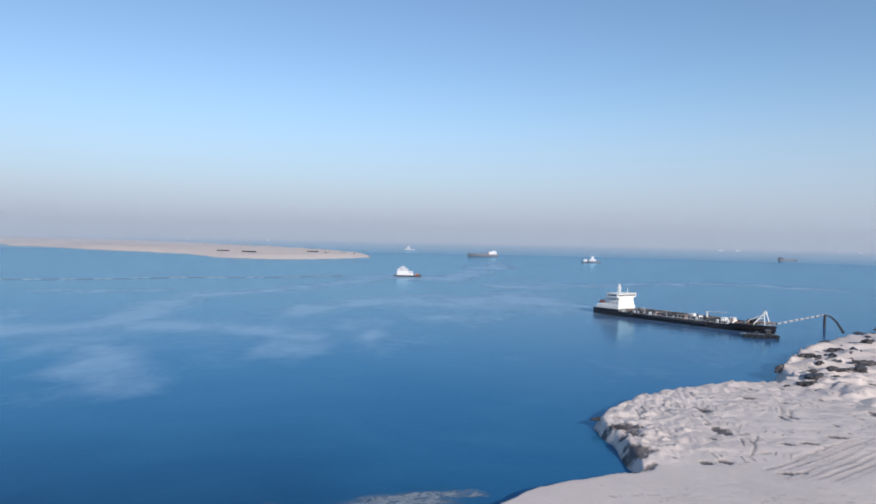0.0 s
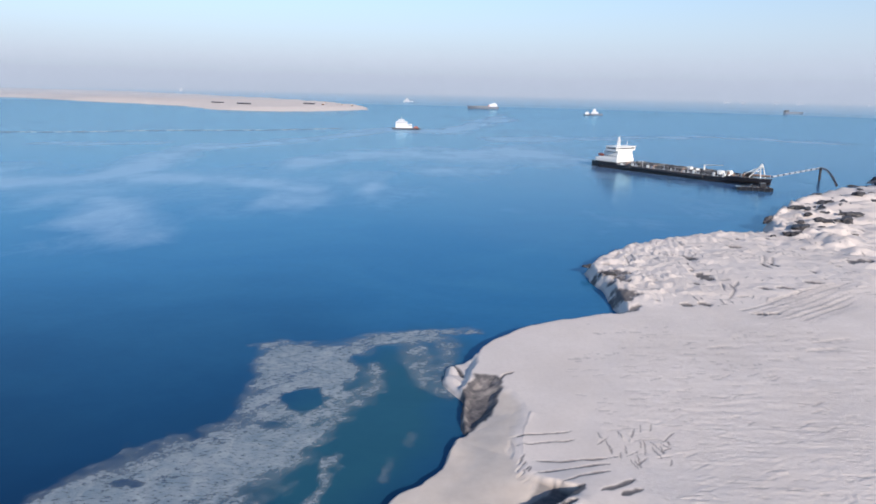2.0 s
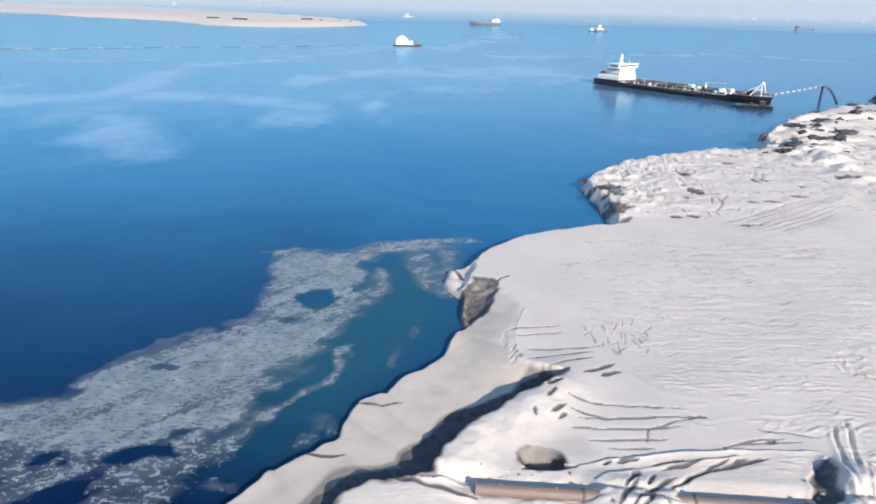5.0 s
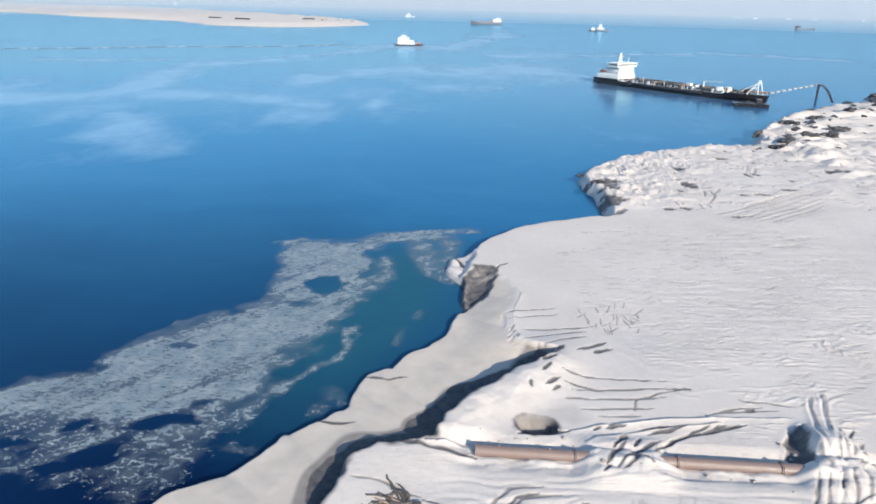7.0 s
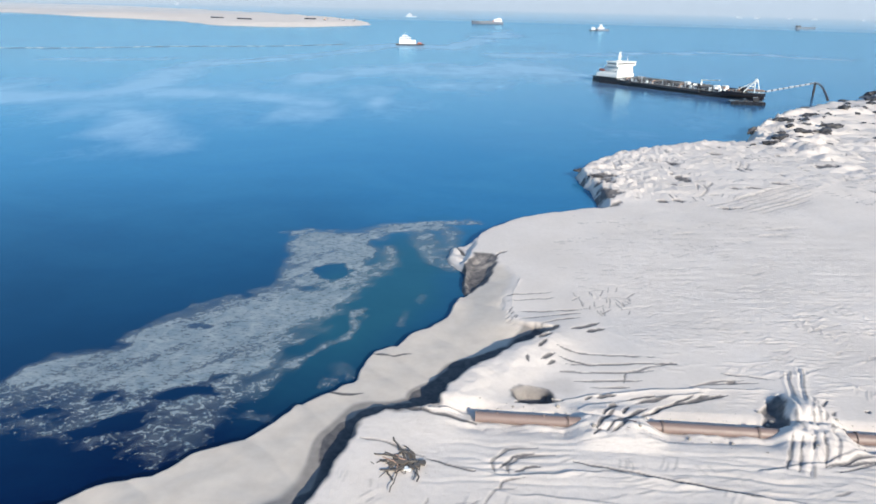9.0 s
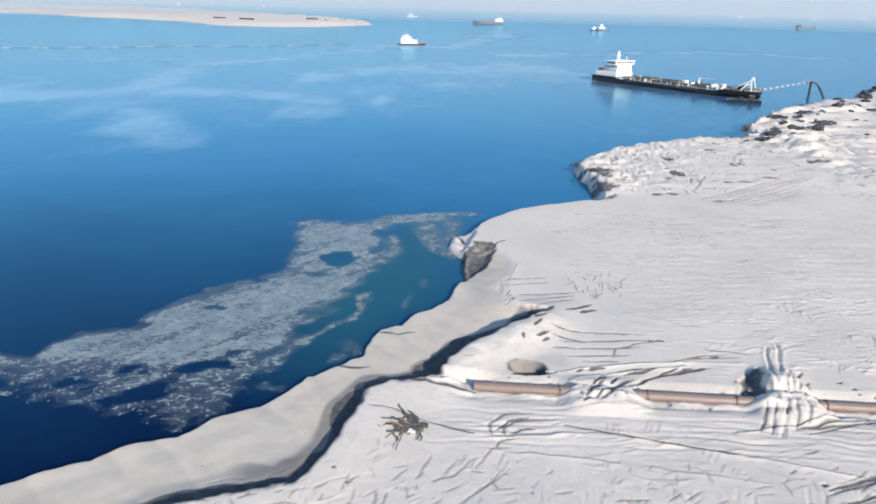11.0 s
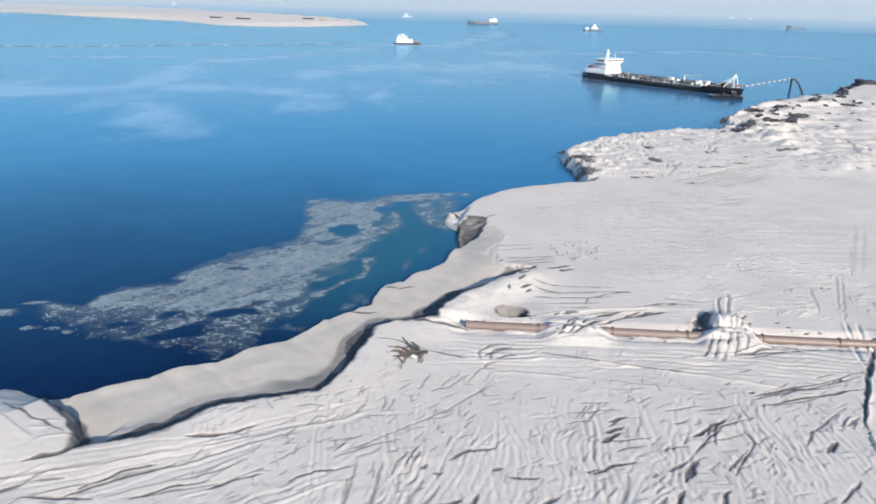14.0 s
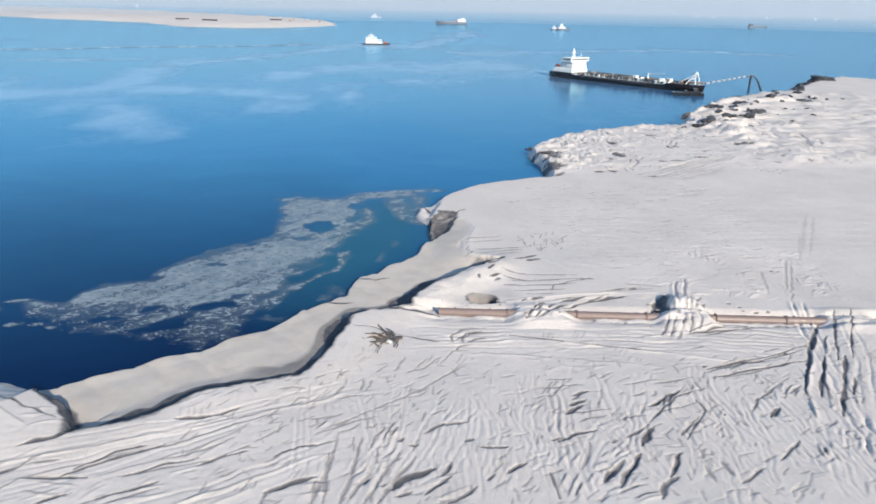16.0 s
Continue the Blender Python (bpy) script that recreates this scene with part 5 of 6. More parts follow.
# ---- vessels ----
def loft(length, beam, draft, deck, bow=0.16, stern=0.05, pinch=0.12, grow=0.0, z_low=None, z_high=None, n=28):
    """A hull: x from the stern, z from the water. deck: height as a function of the share along the length."""
    bm = B()
    rows = []
    for k in range(n + 1):
        s = k / n
        full = min(1.0, 0.82 + 0.18 * min(1, s / stern)) if s < stern else 1.0
        top = full * (1 - max(0, (s - 1 + bow) / bow) ** 2.4 * (1 - pinch))
        low = full * (1 - max(0, (s - 1 + bow * 1.25) / (bow * 1.25)) ** 1.7 * (1 - pinch * 0.4))
        zt = deck(s) if z_high is None else z_high
        zb = -draft if z_low is None else z_low
        ring = []
        for f, z in ((low * 0.8, zb), (low, zb + (zt - zb) * 0.35), (low * 0.5 + top * 0.5, zb + (zt - zb) * 0.7), (top, zt)):
            rake = 0.02 * length * max(0, (s - 0.8) / 0.2) * (z - zb) / max(0.1, zt - zb)
            ring.append((s * length + rake, (beam / 2 + grow) * f, z))
        rows.append([bm.verts.new((x, -y, z)) for x, y, z in ring[::-1]] + [bm.verts.new(p) for p in ring])
    for a, b in zip(rows[:-1], rows[1:]):
        for k in range(8):
            bm.faces.new((a[k], a[(k + 1) % 8], b[(k + 1) % 8], b[k]))
    bm.faces.new(rows[0][::-1])
    bm.faces.new(rows[-1])
    bmesh.ops.recalc_face_normals(bm, faces=bm.faces)
    return bm


def panes(parent, x0, x1, y, z0, z1, count, gap=0.35, name="window_pane"):
    w = (x1 - x0) / count
    for k in range(count):
        part(name, box(B(), x0 + w * (k + gap / 2), x0 + w * (k + 1 - gap / 2), y - 0.05, y + 0.05, z0, z1), GLASS, parent, "dark glass")


def lattice_mast(parent, name, base, top, half, mat, r=0.12, steps=5):
    bm = B()
    base, top = Vector(base), Vector(top)
    for sx, sy in ((-1, -1), (1, -1), (1, 1), (-1, 1)):
        tube(bm, base + Vector((sx * half, sy * half, 0)), top + Vector((sx * half * 0.3, sy * half * 0.3, 0)), r, sides=6)
    for k in range(steps):
        f, g = k / steps, (k + 1) / steps
        a, b = base.lerp(top, f), base.lerp(top, g)
        ha, hb = half * (1 - 0.7 * f), half * (1 - 0.7 * g)
        for (sx, sy), (tx, ty) in (((-1, -1), (1, -1)), ((1, -1), (1, 1)), ((1, 1), (-1, 1)), ((-1, 1), (-1, -1))):
            tube(bm, a + Vector((sx * ha, sy * ha, 0)), b + Vector((tx * hb, ty * hb, 0)), r * 0.7, sides=5)
    return part(name, bm, mat, parent)


def dredger():
    L, W = 105.0, 18.0
    turn = math.degrees(math.atan2(303 - 387, 153 - 90))
    t = thing("dredger", pose(96, 394.5, -0.7, 0, 0, turn) @ Matrix.Diagonal((0.952, 0.952, 0.952, 1)), "long black-hulled dredger with a white superstructure, moored off the sand", "ship")
    deck = lambda s: 4.3 if s < 0.2 else (3.3 if s < 0.84 else 4.4)
    hull = part("hull", loft(L, W, 5.0, deck, n=50), BLACK, t, "black painted steel hull")
    part("bottom_band", loft(L, W, 5.0, deck, grow=0.04, z_low=-0.5, z_high=1.9), BOOT, hull, "red-brown bottom paint")
    part("rubbing_strake", loft(L, W, 5.0, deck, grow=0.16, z_low=2.2, z_high=2.45), STEEL, hull)
    part("main_deck", box(B(), 20, 88, -8.2, 8.2, 3.28, 3.42), DECK, t, "rust-stained grey deck plating")
    hop = part("hopper", box(B(), 24.6, 80.4, -6.0, 6.0, 3.41, 3.5), DECK, t)
    bm = B()
    for y in (-5.6, 5.6):
        box(bm, 25, 80, y - 0.25, y + 0.25, 3.4, 5.1, 0.05)
    for x in (25, 80):
        box(bm, x - 0.25, x + 0.25, -5.6, 5.6, 3.4, 5.1, 0.05)
    part("coaming", bm, DECK, hop)
    part("load", box(B(), 25.3, 79.7, -5.3, 5.3, 3.45, 4.3), HOPPER_SAND, hop, "wet sand cargo")
    for k in range(11):
        part("cross_beam", box(B(), 28.5 + k * 4.8, 29.1 + k * 4.8, -5.9, 5.9, 4.7, 5.3, 0.05), STEEL if k % 3 else DECK, hop)
    # superstructure in tiers that step up from the stern
    house = part("superstructure", box(B(), 3.0, 19.0, -7.8, 7.8, 4.3, 6.5, 0.15), WHITE, t, "white painted deckhouse")
    for x0, half, z0, z1 in ((5.2, 7.2, 6.5, 8.7), (8.0, 6.6, 8.7, 10.9)):
        tier = part("tier", box(B(), x0, 18.6, -half, half, z0, z1, 0.12), WHITE, house)
        panes(tier, x0 + 1.5, 18.0, -half, z0 + 0.9, z0 + 1.6, 6, 0.6)
    bridge = part("bridge", box(B(), 11.0, 18.8, -8.8, 8.8, 10.9, 13.2, 0.15), WHITE, house)
    panes(bridge, 12.0, 18.3, -8.8, 11.9, 12.7, 5, 0.2)
    for k in range(9):
        part("window_pane", box(B(), 18.74, 18.86, -8 + k * 1.8, -6.6 + k * 1.8, 11.9, 12.7), GLASS, bridge, "dark glass")
    part("bridge_roof", box(B(), 10.6, 19.2, -9.1, 9.1, 13.2, 13.45, 0.05), WHITE, house)
    fun = part("funnel", box(B(), 5.4, 8.2, -1.9, 1.9, 8.7, 12.6, 0.3, 0.12), WHITE, t)
    part("funnel_cap", box(B(), 5.6, 8.0, -1.7, 1.7, 12.55, 13.1, 0.1), STEEL, fun, "sooty black cap")
    mast = lattice_mast(t, "radar_mast", (13.2, 0, 13.4), (13.2, 0, 18.8), 0.7, WHITE, 0.16)
    part("radar", box(B(), 12.9, 13.5, -1.8, 1.8, 16.2, 16.5, 0.05), WHITE, mast)
    for x, h in ((9.6, 12.6), (17.2, 15.0)):
        part("aerial", tube(B(), (x, 2.5, 10.8), (x, 2.5, h + 1.2), 0.1), WHITE, t)
    for y in (-6.8, 6.8):
        bm = B()
        bmesh.ops.create_uvsphere(bm, u_segments=12, v_segments=8, radius=1.0, matrix=pose(6.5, y, 8.0) @ Matrix.Diagonal((2.7, 1.0, 0.9, 1)))
        boat = part("lifeboat", bm, RED, t, "orange-red lifeboat", smooth=True)
        for x in (4.6, 8.4):
            part("davit", tube(B(), (x, y, 6.5), (x, y * 1.08, 9.2), 0.12), WHITE, boat)
    # deck pipes and winches
    for y, r in ((-7.0, 0.45), (6.9, 0.45), (-6.3, 0.28)):
        part("deck_pipe", tube(B(), (22, y, 4.1), (94, y, 4.2), r, sides=12), STEEL if r > 0.3 else WHITE, t, "steel deck pipe")
    arm = part("suction_arm", tube(B(), (30, -9.6, 3.2), (76, -9.6, 2.6), 0.55, sides=12), STEEL, t, "dark suction pipe along the side")
    part("drag_head", box(B(), 27.2, 30.4, -10.6, -8.6, 2.2, 4.0, 0.25), STEEL, arm)
    for x, h in ((34, 3.4), (56, 3.0), (75, 3.2)):
        bm = B()
        tube(bm, (x - 1.6, -7.2, 3.4), (x, -9.4, 3.4 + h), 0.24)
        tube(bm, (x + 1.6, -7.2, 3.4), (x, -9.4, 3.4 + h), 0.24)
        tube(bm, (x, -5.6, 3.4), (x, -9.4, 3.4 + h), 0.18)
        g = part("davit_frame", bm, STEEL, t, "dark lifting gantry")
        part("winch", tube(B(), (x - 1.0, -6.2, 4.0), (x + 1.0, -6.2, 4.0), 0.6), STEEL, g)
    for x0, x1, y0, y1, h in ((62.5, 65, -4.0, -1.5, 2.6), (66.2, 68, -3.5, 0, 1.8), (81, 83.6, -5.0, -2.2, 2.5), (85.2, 87, -3.6, 0.5, 1.9), (82, 84.4, 2, 4.4, 2.2)):
        hut = part("deckhouse", box(B(), x0, x1, y0, y1, 3.42, 3.42 + h + 0.3, 0.12), WHITE, t, "white deckhouse")
        part("door", box(B(), x0 + 0.6, x0 + 1.5, y0 - 0.04, y0 + 0.04, 3.6, 5.6), STEEL, hut)
    r = random.Random(9)
    for k in range(34):
        x = 21 + 68 * r.random()
        y = r.choice((-7.9, -7.4, -6.2, 6.6, 7.6)) + r.uniform(-0.3, 0.3)
        w, h = r.uniform(0.4, 1.6), r.uniform(0.5, 1.9)
        part("locker", box(B(), x, x + w, y - 0.4, y + 0.4, 3.42, 3.42 + h, 0.06), r.choice((WHITE, WHITE, STEEL, STEEL, PALE)), t)
    for k in range(9):
        x = 23 + 7.2 * k + r.uniform(-1, 1)
        part("vent_post", tube(B(), (x, -7.9, 3.4), (x, -7.9, 5.2 + r.random()), 0.22, sides=8), PALE, t)
    for k in range(6):
        x = 27 + k * 9.0
        part("overflow_pipe", snake(B(), [(x, -5.7, 5.0), (x, -7.2, 5.4), (x, -8.6, 4.6), (x, -9.3, 3.2)], 0.24, 8), DECK if k % 2 else RUST, t)
    for k in range(7):
        x = 80 + 2.4 * k
        part("bow_fitting", box(B(), x, x + 1.2, -7.6 + 0.5 * k, -6.6 + 0.5 * k, 3.4, 5.2 + r.random(), 0.1), r.choice((STEEL, RUST, WHITE)), t)
    crane = part("deck_crane", tube(B(), (70.5, 0, 3.4), (70.5, 0, 8.0), 0.55, 0.4), WHITE, t, "white pedestal crane")
    part("jib", tube(B(), (70.5, 0, 7.7), (82, -1.5, 8.6), 0.28, 0.16), WHITE, crane)
    # bow gear
    fore = part("forecastle", box(B(), 88.2, 97, -6.6, 6.6, 4.38, 4.5), DECK, t)
    for k in range(3):
        part("bollard", tube(B(), (91 + 2.5 * k, -5, 4.5), (91 + 2.5 * k, -5, 5.3), 0.3), STEEL, fore)
    bm = B()
    for y in (-3.4, 3.4):
        tube(bm, (97.5, y, 4.4), (101.5, y * 0.35, 10.2), 0.3)
        tube(bm, (102.8, y * 0.7, 4.4), (101.5, y * 0.35, 10.2), 0.26)
        tube(bm, (92.0, y, 4.4), (101.3, y * 0.35, 9.6), 0.2)
    tube(bm, (101.5, -1.6, 10.1), (101.5, 1.6, 10.1), 0.3)
    tube(bm, (99.4, -2.3, 7.2), (99.4, 2.3, 7.2), 0.22)
    frame_ = part("bow_frame", bm, WHITE, t, "white bow gantry")
    part("pulley", tube(B(), (101.5, -0.4, 10.7), (101.5, 0.4, 10.7), 0.6), WHITE, frame_)
    part("winch_house", box(B(), 93.5, 96.5, -2.2, 2.2, 4.5, 6.6, 0.15), STEEL, t)
    part("bow_pipe", tube(B(), (94, 0, 5.2), (106.5, 0, 5.6), 0.5, sides=12), RUST, t)
    for y in (-1, 1):
        bm = B()
        for z in (0.55, 1.05):
            tube(bm, (20, y * 8.9, 3.3 + z), (87, y * 8.9, 3.3 + z), 0.05, sides=5)
        rail = part("railing", bm, WHITE, t)
        for k in range(24):
            part("stanchion", tube(B(), (20 + k * 2.9, y * 8.9, 3.3), (20 + k * 2.9, y * 8.9, 4.4), 0.05, sides=5), WHITE, rail)


dredger()


def boat(name, label, x, y, turn, length, beam, free, hull_mat, blocks, mast=0.0, category="boat"):
    """blocks: (from, to as shares of the length, height over the deck, material)."""
    t = thing(name, pose(x, y, 0, 0, 0, turn), label, category, "vessels lying off the coast")
    part("hull", loft(length, beam, 2.0, lambda s: free * (1 + 0.35 * max(0, (s - 0.75) / 0.25)), bow=0.28, n=20), hull_mat, t)
    for a, b, h, mat in blocks:
        half = beam * 0.38
        house = part("deckhouse", box(B(), a * length, b * length, -half, half, free - 0.3, free + h, 0.1, 0.06), mat, t)
        panes(house, a * length + 0.5, b * length - 0.5, -half * 0.97, free + h - 1.7, free + h - 0.9, max(2, int((b - a) * length / 2.2)), 0.4)
    if mast:
        top = max(blocks, key=lambda q: q[2])
        mid = (top[0] + top[1]) / 2 * length
        part("mast", tube(B(), (mid, 0, free + top[2] - 0.2), (mid, 0, free + top[2] + mast), 0.18, 0.08, 6), WHITE, t)
        part("crosstree", tube(B(), (mid, -1.2, free + top[2] + mast * 0.6), (mid, 1.2, free + top[2] + mast * 0.6), 0.08, sides=5), WHITE, t)
    for s in (0.12, 0.88):
        part("bollard", tube(B(), (s * length, 0, free), (s * length, 0, free + 0.8), 0.22, sides=8), STEEL, t)
    return t


boat("work_boat", "white work boat with a tall boxy deckhouse, at anchor", -46, 712, 4, 29, 9, 1.3, STEEL,
     [(0.12, 0.55, 6.6, HAZY_WHITE), (0.22, 0.45, 8.6, HAZY_WHITE), (0.55, 0.72, 4.0, HAZY_WHITE), (0.78, 0.92, 1.6, RED)], 3.0)
boat("survey_boat", "small white boat far out on the hazy sea", -110, 2235, 0, 34, 9, 2.5, HAZY_WHITE, [(0.15, 0.6, 5.0, HAZY_WHITE), (0.3, 0.5, 9.0, HAZY_WHITE)], 3.0)
boat("cargo_ship", "low grey cargo ship with a white deckhouse aft", 141, 1590, 182, 70, 13, 5.2, HAZED_GREY,
     [(0.04, 0.3, 6.0, HAZY_WHITE), (0.08, 0.2, 8.0, HAZY_WHITE), (0.3, 0.9, 0.9, DECK), (0.3, 0.34, 3.0, RED)], 3.0, "ship")
boat("tug_boat", "dark tug with a white wheelhouse, on open water", 312, 1300, 178, 28, 9, 2.8, HAZED_GREY, [(0.3, 0.75, 3.2, HAZY_WHITE), (0.45, 0.65, 8.0, HAZY_WHITE)], 5.0)
boat("pilot_boat", "small dark launch with a white cabin", 274, 1290, 5, 13, 5, 1.6, STEEL, [(0.3, 0.8, 4.4, HAZY_WHITE)], 3.0)
boat("barge", "dark grey empty barge with a wheelhouse at one end", 893, 1775, 4, 50, 12, 3.2, HAZED_GREY, [(0.02, 0.2, 5.0, STEEL), (0.22, 0.96, 0.7, STEEL)], 0.0, "barge")
for px, length, tall in ((1600, 42, 12), (1690, 36, 14), (1880, 40, 12), (1990, 44, 15), (2240, 30, 10), (2420, 36, 12)):
    boat("distant_ship", "pale ship lying far off in the haze", px, 3800 + (px % 7) * 20, (px % 3) * 12 - 12, length, 10, 2.5, PALE, [(0.1, 0.4, tall * 0.45, HAZY_WHITE), (0.45, 0.9, 2.0, PALE)], 2.0, "ship")
boat("distant_ship", "tall white ship far beyond the sandbank", -1590, 4290, 60, 30, 12, 4, HAZY_WHITE, [(0.2, 0.8, 13, HAZY_WHITE)], 6.0, "ship")
boat("distant_ship", "tall white ship far beyond the sandbank", -1090, 4350, 60, 22, 10, 4, HAZY_WHITE, [(0.2, 0.8, 8, HAZY_WHITE)], 6.0, "ship")


# added pontoon whose dark mass stands in for the bow's reflection
def pontoon(x, y, turn):
    t = thing("reflection_pontoon", pose(x, y, 0, 0, 0, turn), "low black steel pontoon added for the dark reflection beside the dredger's bow", "pontoon")
    hull = part("hull", box(B(), -7.5, 7.5, -3.2, 3.2, -0.8, 1.5, 0.25), BLACK, t)
    part("deck", box(B(), -7.2, 7.2, -2.9, 2.9, 1.5, 1.58), STEEL, t)
    for k in range(6):
        part("fender", tube(B(), (-6.3 + 2.5 * k, -3.35, 0.2), (-6.3 + 2.5 * k, -3.35, 1.4), 0.28, sides=8), STEEL, hull, "black rubber fender")
    part("winch", tube(B(), (-1.0, -0.8, 2.1), (-1.0, 0.8, 2.1), 0.55), STEEL, t)
    for k in (-5.5, 5.5):
        part("bollard", tube(B(), (k, -2.3, 1.55), (k, -2.3, 2.2), 0.22, sides=8), STEEL, t)
    part("cabin", box(B(), 2.2, 4.6, -1.2, 1.2, 1.58, 3.4, 0.12), STEEL, t, "dark steel cabin")


pontoon(143.0, 299.0, -14)


# ---- pipelines ----
def hollow_pipe(length, r, wall=0.03, sides=24):
    bm = B()
    loops = []
    for x, rad in ((0, r - wall), (0, r), (length, r), (length, r - wall)):
        loops.append([bm.verts.new((x, rad * math.cos(2 * math.pi * i / sides), rad * math.sin(2 * math.pi * i / sides))) for i in range(sides)])
    for a, b in zip(loops, loops[1:] + loops[:1]):
        for i in range(sides):
            bm.faces.new((a[i], b[i], b[(i + 1) % sides], a[(i + 1) % sides]))
    bmesh.ops.recalc_face_normals(bm, faces=bm.faces)
    return bm


def flange(x, r0, r1, thick, sides=24):
    bm = B()
    loops = []
    for px, rad in ((x, r0), (x, r1), (x + thick, r1), (x + thick, r0)):
        loops.append([bm.verts.new((px, rad * math.cos(2 * math.pi * i / sides), rad * math.sin(2 * math.pi * i / sides))) for i in range(sides)])
    for a, b in zip(loops, loops[1:] + loops[:1]):
        for i in range(sides):
            bm.faces.new((a[i], b[i], b[(i + 1) % sides], a[(i + 1) % sides]))
    bmesh.ops.recalc_face_normals(bm, faces=bm.faces)
    return bm


SECTION = 9.3
way = (PIPE_B - PIPE_A).normalized()
line_turn = math.degrees(math.atan2(way.y, way.x))
first_pipe = None
for k in range(7):
    at = PIPE_A + way * (k * SECTION)
    m = pose(at.x, at.y, 2.06, (k * 53) % 360, 0.3 * (-1) ** k, line_turn + 0.25 * (-1) ** k)
    if first_pipe is None:
        first_pipe = thing("dredge_pipe", m, "rusty pinkish steel dredge pipe half buried in the sand", "pipe", "pipes of the shore line")
        body = part("pipe_body", hollow_pipe(SECTION - 0.06, 0.57), PIPE, first_pipe, smooth=False)
        for x in (0.0, SECTION - 0.14):
            part("flange", flange(x, 0.57, 0.70, 0.09), PIPE, first_pipe)
        for x in (2.2, 6.9):
            part("lifting_lug", box(B(), x - 0.12, x + 0.12, -0.05, 0.05, 0.53, 0.73, 0.03), PIPE, first_pipe)
    else:
        copy_thing(first_pipe, m)


def discharge_line():
    t = thing("discharge_pipeline", pose(0, 0, 0), "raised discharge line with white floats and a dark arched hose", "pipeline")
    a, b = Vector((157.5, 313.5, 4.4)), Vector((195, 340, 6.4))
    part("feed_pipe", tube(B(), a, b, 0.3, sides=10), STEEL, t)
    for k in range(9):
        f = (k + 0.5) / 9
        c, d = a.lerp(b, f - 0.035), a.lerp(b, f + 0.035)
        part("float_collar", tube(B(), c, d, 0.46, sides=10), PALE, t, "pale float collar")
    part("support_pile", tube(B(), (195, 340, -3), (195, 340, 6.8), 0.6, sides=12), STEEL, t, "dark steel pile")
    arch = [(195 - 10 * f, 340 - 32.5 * f, 6.4 + 1.2 * math.sin(f * math.pi) - 4.6 * f ** 1.6) for f in [i / 14 for i in range(15)]]
    part("arched_hose", snake(B(), arch, 0.6), STEEL, t, "black arched hose")


discharge_line()


def floating_line():
    t = thing("floating_pipeline", pose(0, 0, 0), "dark floating dredge pipeline lying on the sea", "pipeline")
    pts = [Vector((-400 + 300 * f + 6 * math.sin(f * 9), 530 + 120 * f + 45 * f * f + 4 * math.sin(f * 14), 0.25)) for f in [i / 22 for i in range(23)]]
    for k, (a, b) in enumerate(zip(pts[:-1], pts[1:])):
        part("pipe_section", tube(B(), a, a.lerp(b, 0.97), 0.16, sides=8), HAZED_GREY if k % 2 else PALE, t)
        part("float_collar", tube(B(), a.lerp(b, 0.4), a.lerp(b, 0.6), 0.2, sides=8), HAZED_GREY, t)


floating_line()


# ---- machines and pipes on the sandbank ----
def bar_at(x, y):
    i, j = np.searchsorted(bx, x) - 1, np.searchsorted(by, y) - 1
    return float(max(0.2, bar_h[j, i]))


for x, y, turn, length in ((-436, 1378, -35, 36), (-362, 1300, -32, 36), (-262, 1420, -20, 26)):
    t = thing("pipe_stack", pose(x, y, bar_at(x, y), 0, 0, turn), "dark stack of dredge pipes lying on the sandbank", "pipe stack", "pipe stacks on the sandbank")
    for row, count in enumerate((3, 2)):
        for k in range(count):
            yy = (k - (count - 1) / 2) * 1.25
            part("pipe", tube(B(), (-length / 2, yy, 0.6 + row * 1.05), (length / 2, yy, 0.6 + row * 1.05), 0.62, sides=12), STEEL, t)


def excavator(x, y, turn):
    t = thing("excavator", pose(x, y, bar_at(x, y), 0, 0, turn), "dark tracked excavator working at the tip of the sandbank", "excavator", "excavators on the sandbank")
    for y2 in (-1.5, 1.5):
        part("crawler_track", box(B(), -2.4, 2.4, y2 - 0.4, y2 + 0.4, 0, 1.0, 0.3), STEEL, t)
    up = part("upper_body", box(B(), -2.6, 1.4, -1.5, 1.5, 1.15, 2.6, 0.2), RUST, t)
    part("slew_ring", tube(B(), (0, 0, 0.9), (0, 0, 1.2), 0.9), STEEL, up)
    cab = part("cab", box(B(), 0.1, 1.7, 0.4, 1.5, 1.3, 3.2, 0.12), WHITE, t)
    part("cab_window", box(B(), 0.3, 1.72, 0.5, 1.4, 2.2, 3.0), GLASS, cab)
    boom = part("boom", tube(B(), (1.2, -0.2, 1.8), (4.8, -0.2, 5.2), 0.35, 0.25, 8), RUST, t)
    part("arm", tube(B(), (4.7, -0.2, 5.2), (7.0, -0.2, 2.6), 0.25, 0.18, 8), RUST, boom)
    part("bucket", box(B(), 6.5, 7.7, -0.8, 0.4, 1.4, 2.6, 0.2), STEEL, boom)


for spot in ((-222, 1350, 30), (-188, 1362, 200), (-166, 1352, 80)):
    excavator(*spot)


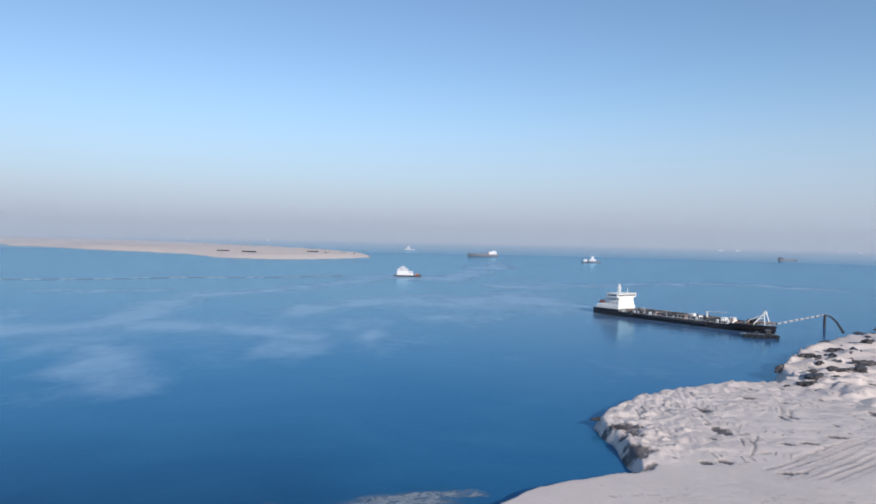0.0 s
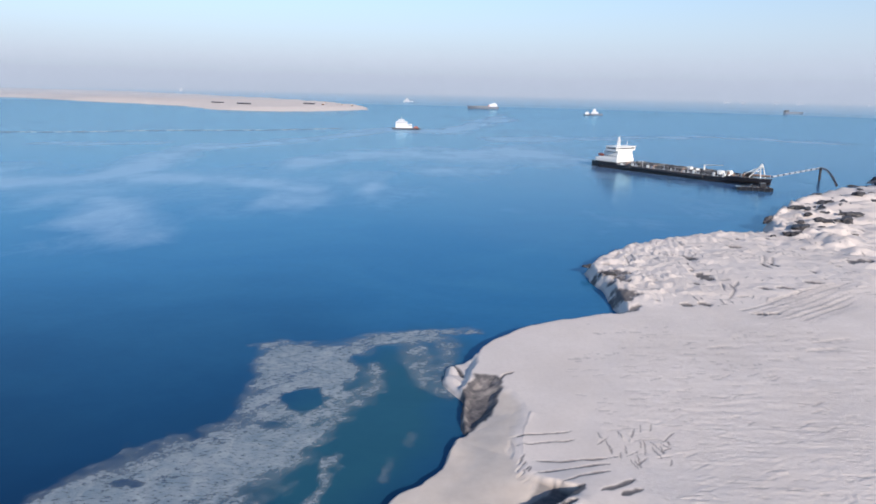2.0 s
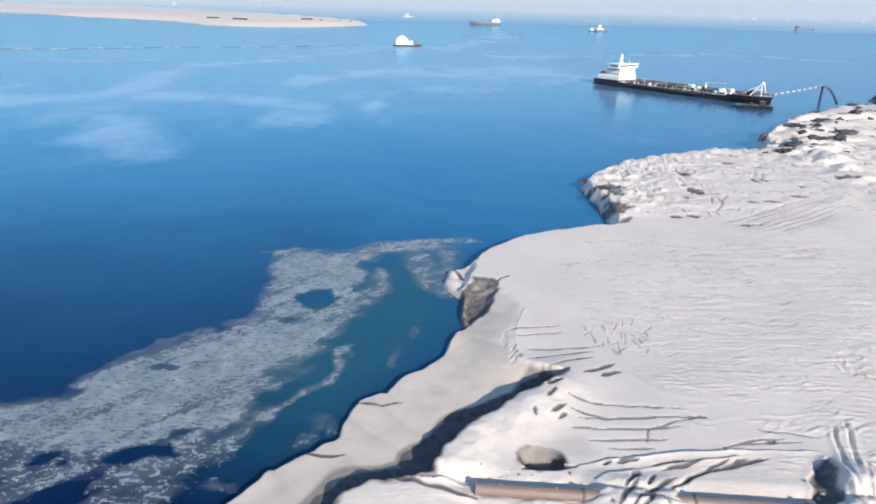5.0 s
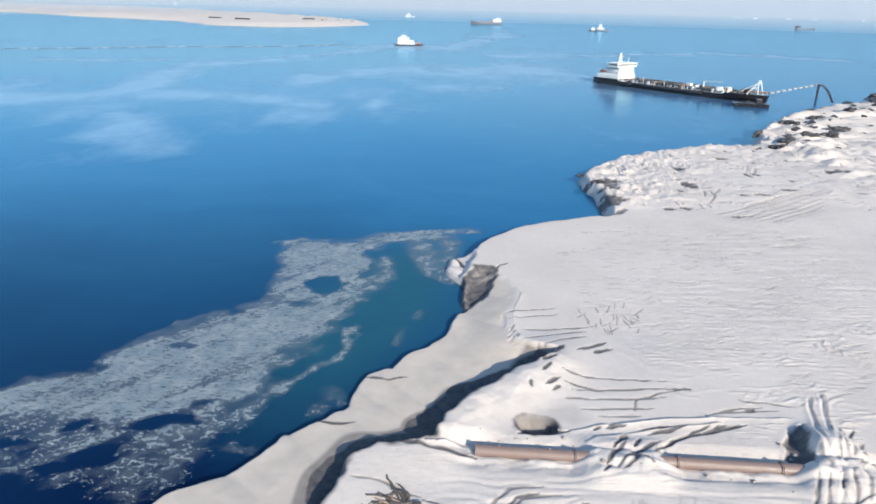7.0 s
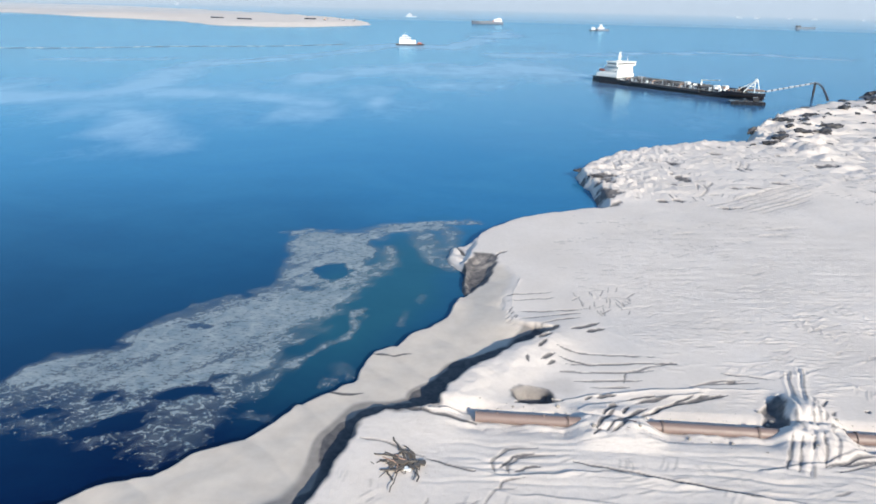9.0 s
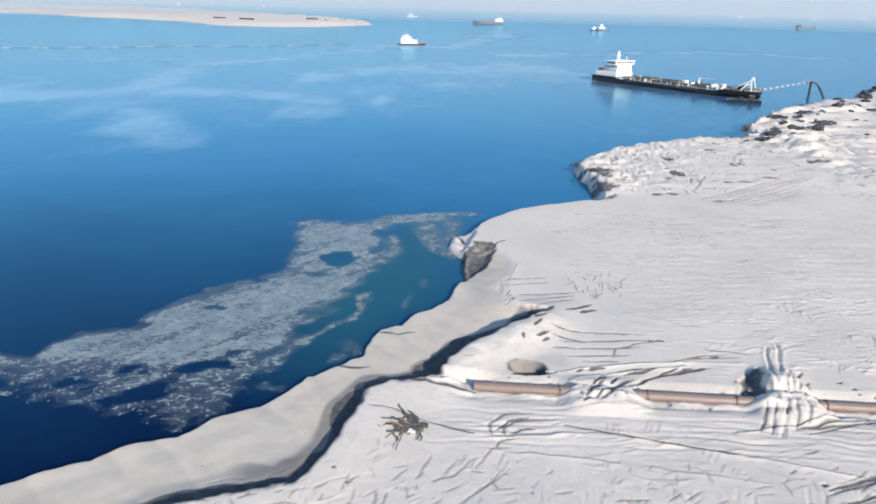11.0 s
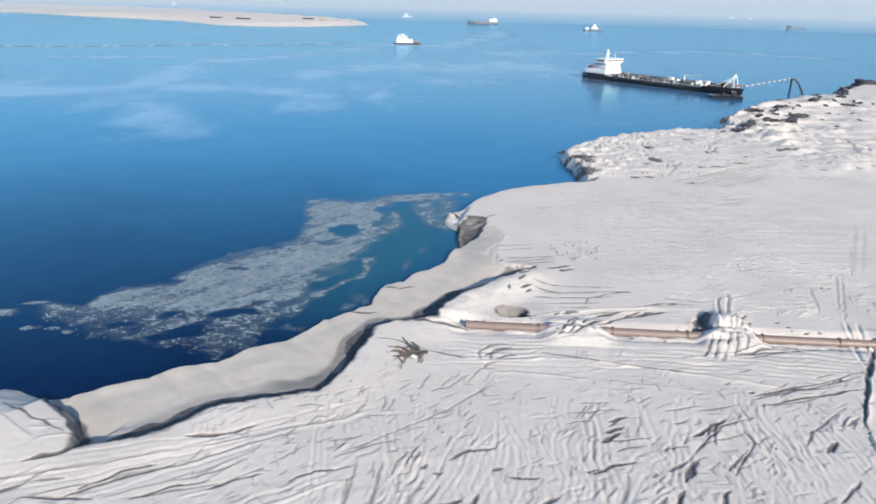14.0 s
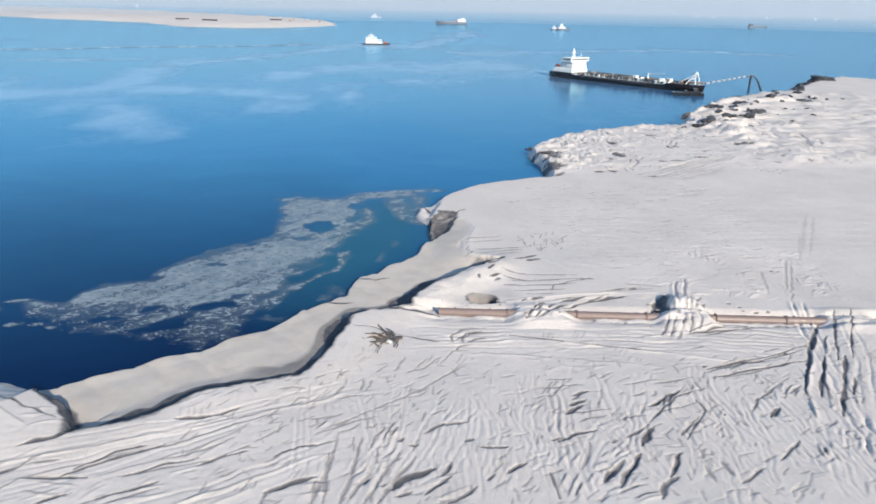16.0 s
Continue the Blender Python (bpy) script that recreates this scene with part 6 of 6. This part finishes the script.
# ---- dark clay lumps on the far point ----
def clay_lump(x, y, size, turn, seed):
    bm = B()
    bmesh.ops.create_icosphere(bm, subdivisions=3, radius=1.0)
    off = Vector((seed * 7.3, seed * 3.1, seed * 1.7))
    for v in bm.verts:
        k = 1 + 0.6 * noise.noise(v.co * 1.2 + off) + 0.4 * noise.noise(v.co * 2.9 + off) + 0.25 * noise.noise(v.co * 6 + off)
        v.co = Vector((v.co.x * k * 1.6, v.co.y * k * 0.8, max(-0.35, v.co.z * k * 0.55)))
    ob = part("clay_lump", bm, ROCK)
    ob.matrix_world = pose(x, y, land_at(x, y) - size * 0.05, 0, 0, turn) @ Matrix.Diagonal((size, size, size, 1))
    return tagged(ob, "dark wet lump of clay and rock on the sand edge", "rock", "dark lumps on the far point")


LUMPS = [(104.5, 204.5, 2.0), (111, 198.6, 1.9), (106, 189, 2.6), (125, 211, 1.6), (140, 238, 2.2), (134.3, 212, 2.2), (122, 216, 1.2), (38.3, 139.4, 1.0), (100.5, 181, 2.0),
         (117.5, 198, 2.0), (162.6, 255, 2.2), (204.8, 318, 4.0), (220, 336, 4.2), (201, 300, 3.4), (231, 342, 3.6), (126, 201.5, 2.4),
         (247, 356, 4.6), (264, 376, 4.4), (176.6, 252, 2.0), (150, 261, 2.4), (36.2, 148, 1.0)]
rs = np.random.RandomState(4)
for k, (x, y, size) in enumerate(LUMPS):
    clay_lump(x, y, size, rs.uniform(-20, 50), k + 1)
for k in range(28):
    f = 0.3 + 0.7 * rs.rand()
    x, y = 58 + 130 * f + rs.randn() * 9, 136 + 140 * f - 6 + rs.randn() * 8
    if land_at(x, y) > 1.0:
        clay_lump(x, y, 0.3 + 0.6 * rs.rand() ** 2 + 0.4 * f, rs.uniform(-30, 60), 40 + k)
for k in range(17):  # along the water on the far side of the point
    f = rs.rand() ** 0.8
    x, y = 103 + 84 * f + rs.rand() * 9, 202 + 90 * f - rs.rand() * 7
    if land_at(x, y) > 0.3:
        clay_lump(x, y, 0.7 + 0.9 * rs.rand() + 0.7 * f, rs.uniform(0, 70), 130 + k)


# ---- driftwood ----
def driftwood(x, y):
    t = thing("driftwood_heap", pose(x, y, land_at(x, y) - 0.03, 0, 0, -12) @ Matrix.Diagonal((1.25, 1.5, 0.8, 1)), "tangled heap of dark branches and rusty scrap on the sand", "driftwood")
    r = random.Random(12)
    stump = B()
    bmesh.ops.create_icosphere(stump, subdivisions=3, radius=1.0)
    for v in stump.verts:
        k = 1 + 0.5 * noise.noise(v.co * 1.6) + 0.3 * noise.noise(v.co * 4.3)
        v.co = Vector((v.co.x * k * 0.75, v.co.y * k * 0.4, max(-0.1, v.co.z * k * 0.35)))
    part("stump", stump, WOOD, t)
    for k in range(26):
        low = k % 3 == 0
        a = math.radians(r.gauss(155, 18) if not low else r.gauss(205, 25)) if k < 20 else math.radians(r.gauss(330, 40))
        cx, cy = r.gauss(0.2, 0.7), r.gauss(0, 0.3)
        reach, lift, bow = r.uniform(0.9, 2.9) * (0.7 if low else 1.0), r.uniform(0.02, 0.3), r.gauss(0, 0.25)
        pts = []
        for i in range(7):
            f = i / 6
            side = bow * math.sin(f * math.pi)
            pts.append((cx + math.cos(a) * reach * f - math.sin(a) * side + r.gauss(0, 0.04), cy + math.sin(a) * reach * f + math.cos(a) * side + r.gauss(0, 0.04),
                        0.08 + lift * math.sin(f * math.pi * 0.8) + r.gauss(0, 0.03)))
        limb = part("branch", snake(B(), pts, r.uniform(0.035, 0.1), 6), WOOD if k % 7 else RUST, t)
        if k % 2:
            b = a + r.choice((-0.7, 0.7))
            p = pts[3]
            part("twig", snake(B(), [p, (p[0] + 0.4 * math.cos(b), p[1] + 0.4 * math.sin(b), 0.12), (p[0] + 0.8 * math.cos(b), p[1] + 0.75 * math.sin(b), 0.06)], 0.03, 5), WOOD, limb)
    for k in range(4):
        part("scrap_plate", box(B(), 0.5 + k * 0.3, 1.0 + k * 0.3, -0.7 + k * 0.2, -0.35 + k * 0.2, 0.02 + 0.05 * k, 0.2 + 0.06 * k, 0.02), WOOD if k else WHITE, t)


driftwood(-3.2, 29.8)


# ---- loose clods thrown up beside the pipe ----
def clods():
    bm = B()
    r = random.Random(3)
    for k in range(170):
        if k < 150:
            f = r.uniform(0, 1)
            x, y = 4 + 58 * f + r.gauss(0, 1), 37.1 - 4.2 * f + r.choice((1.6, 2.4, -1.6)) + r.gauss(0, 0.7)
        else:
            x, y = r.uniform(-25, 58), r.uniform(1, 30)
        size = 0.06 + 0.22 * r.random() ** 3
        out = bmesh.ops.create_icosphere(bm, subdivisions=1, radius=size)
        off = Vector((k * 1.7, k * 0.3, 0))
        z = land_at(x, y)
        for v in out["verts"]:
            v.co *= 1 + 0.5 * noise.noise(v.co * 4 / size * 0.3 + off)
            v.co = Vector((v.co.x + x, v.co.y + y, v.co.z * 0.7 + z + size * 0.2))
    return tagged(part("sand_clods", bm, SAND_CLOD), "loose clods of damp sand scattered on the ground", "clods", kind="stuff")


clods()
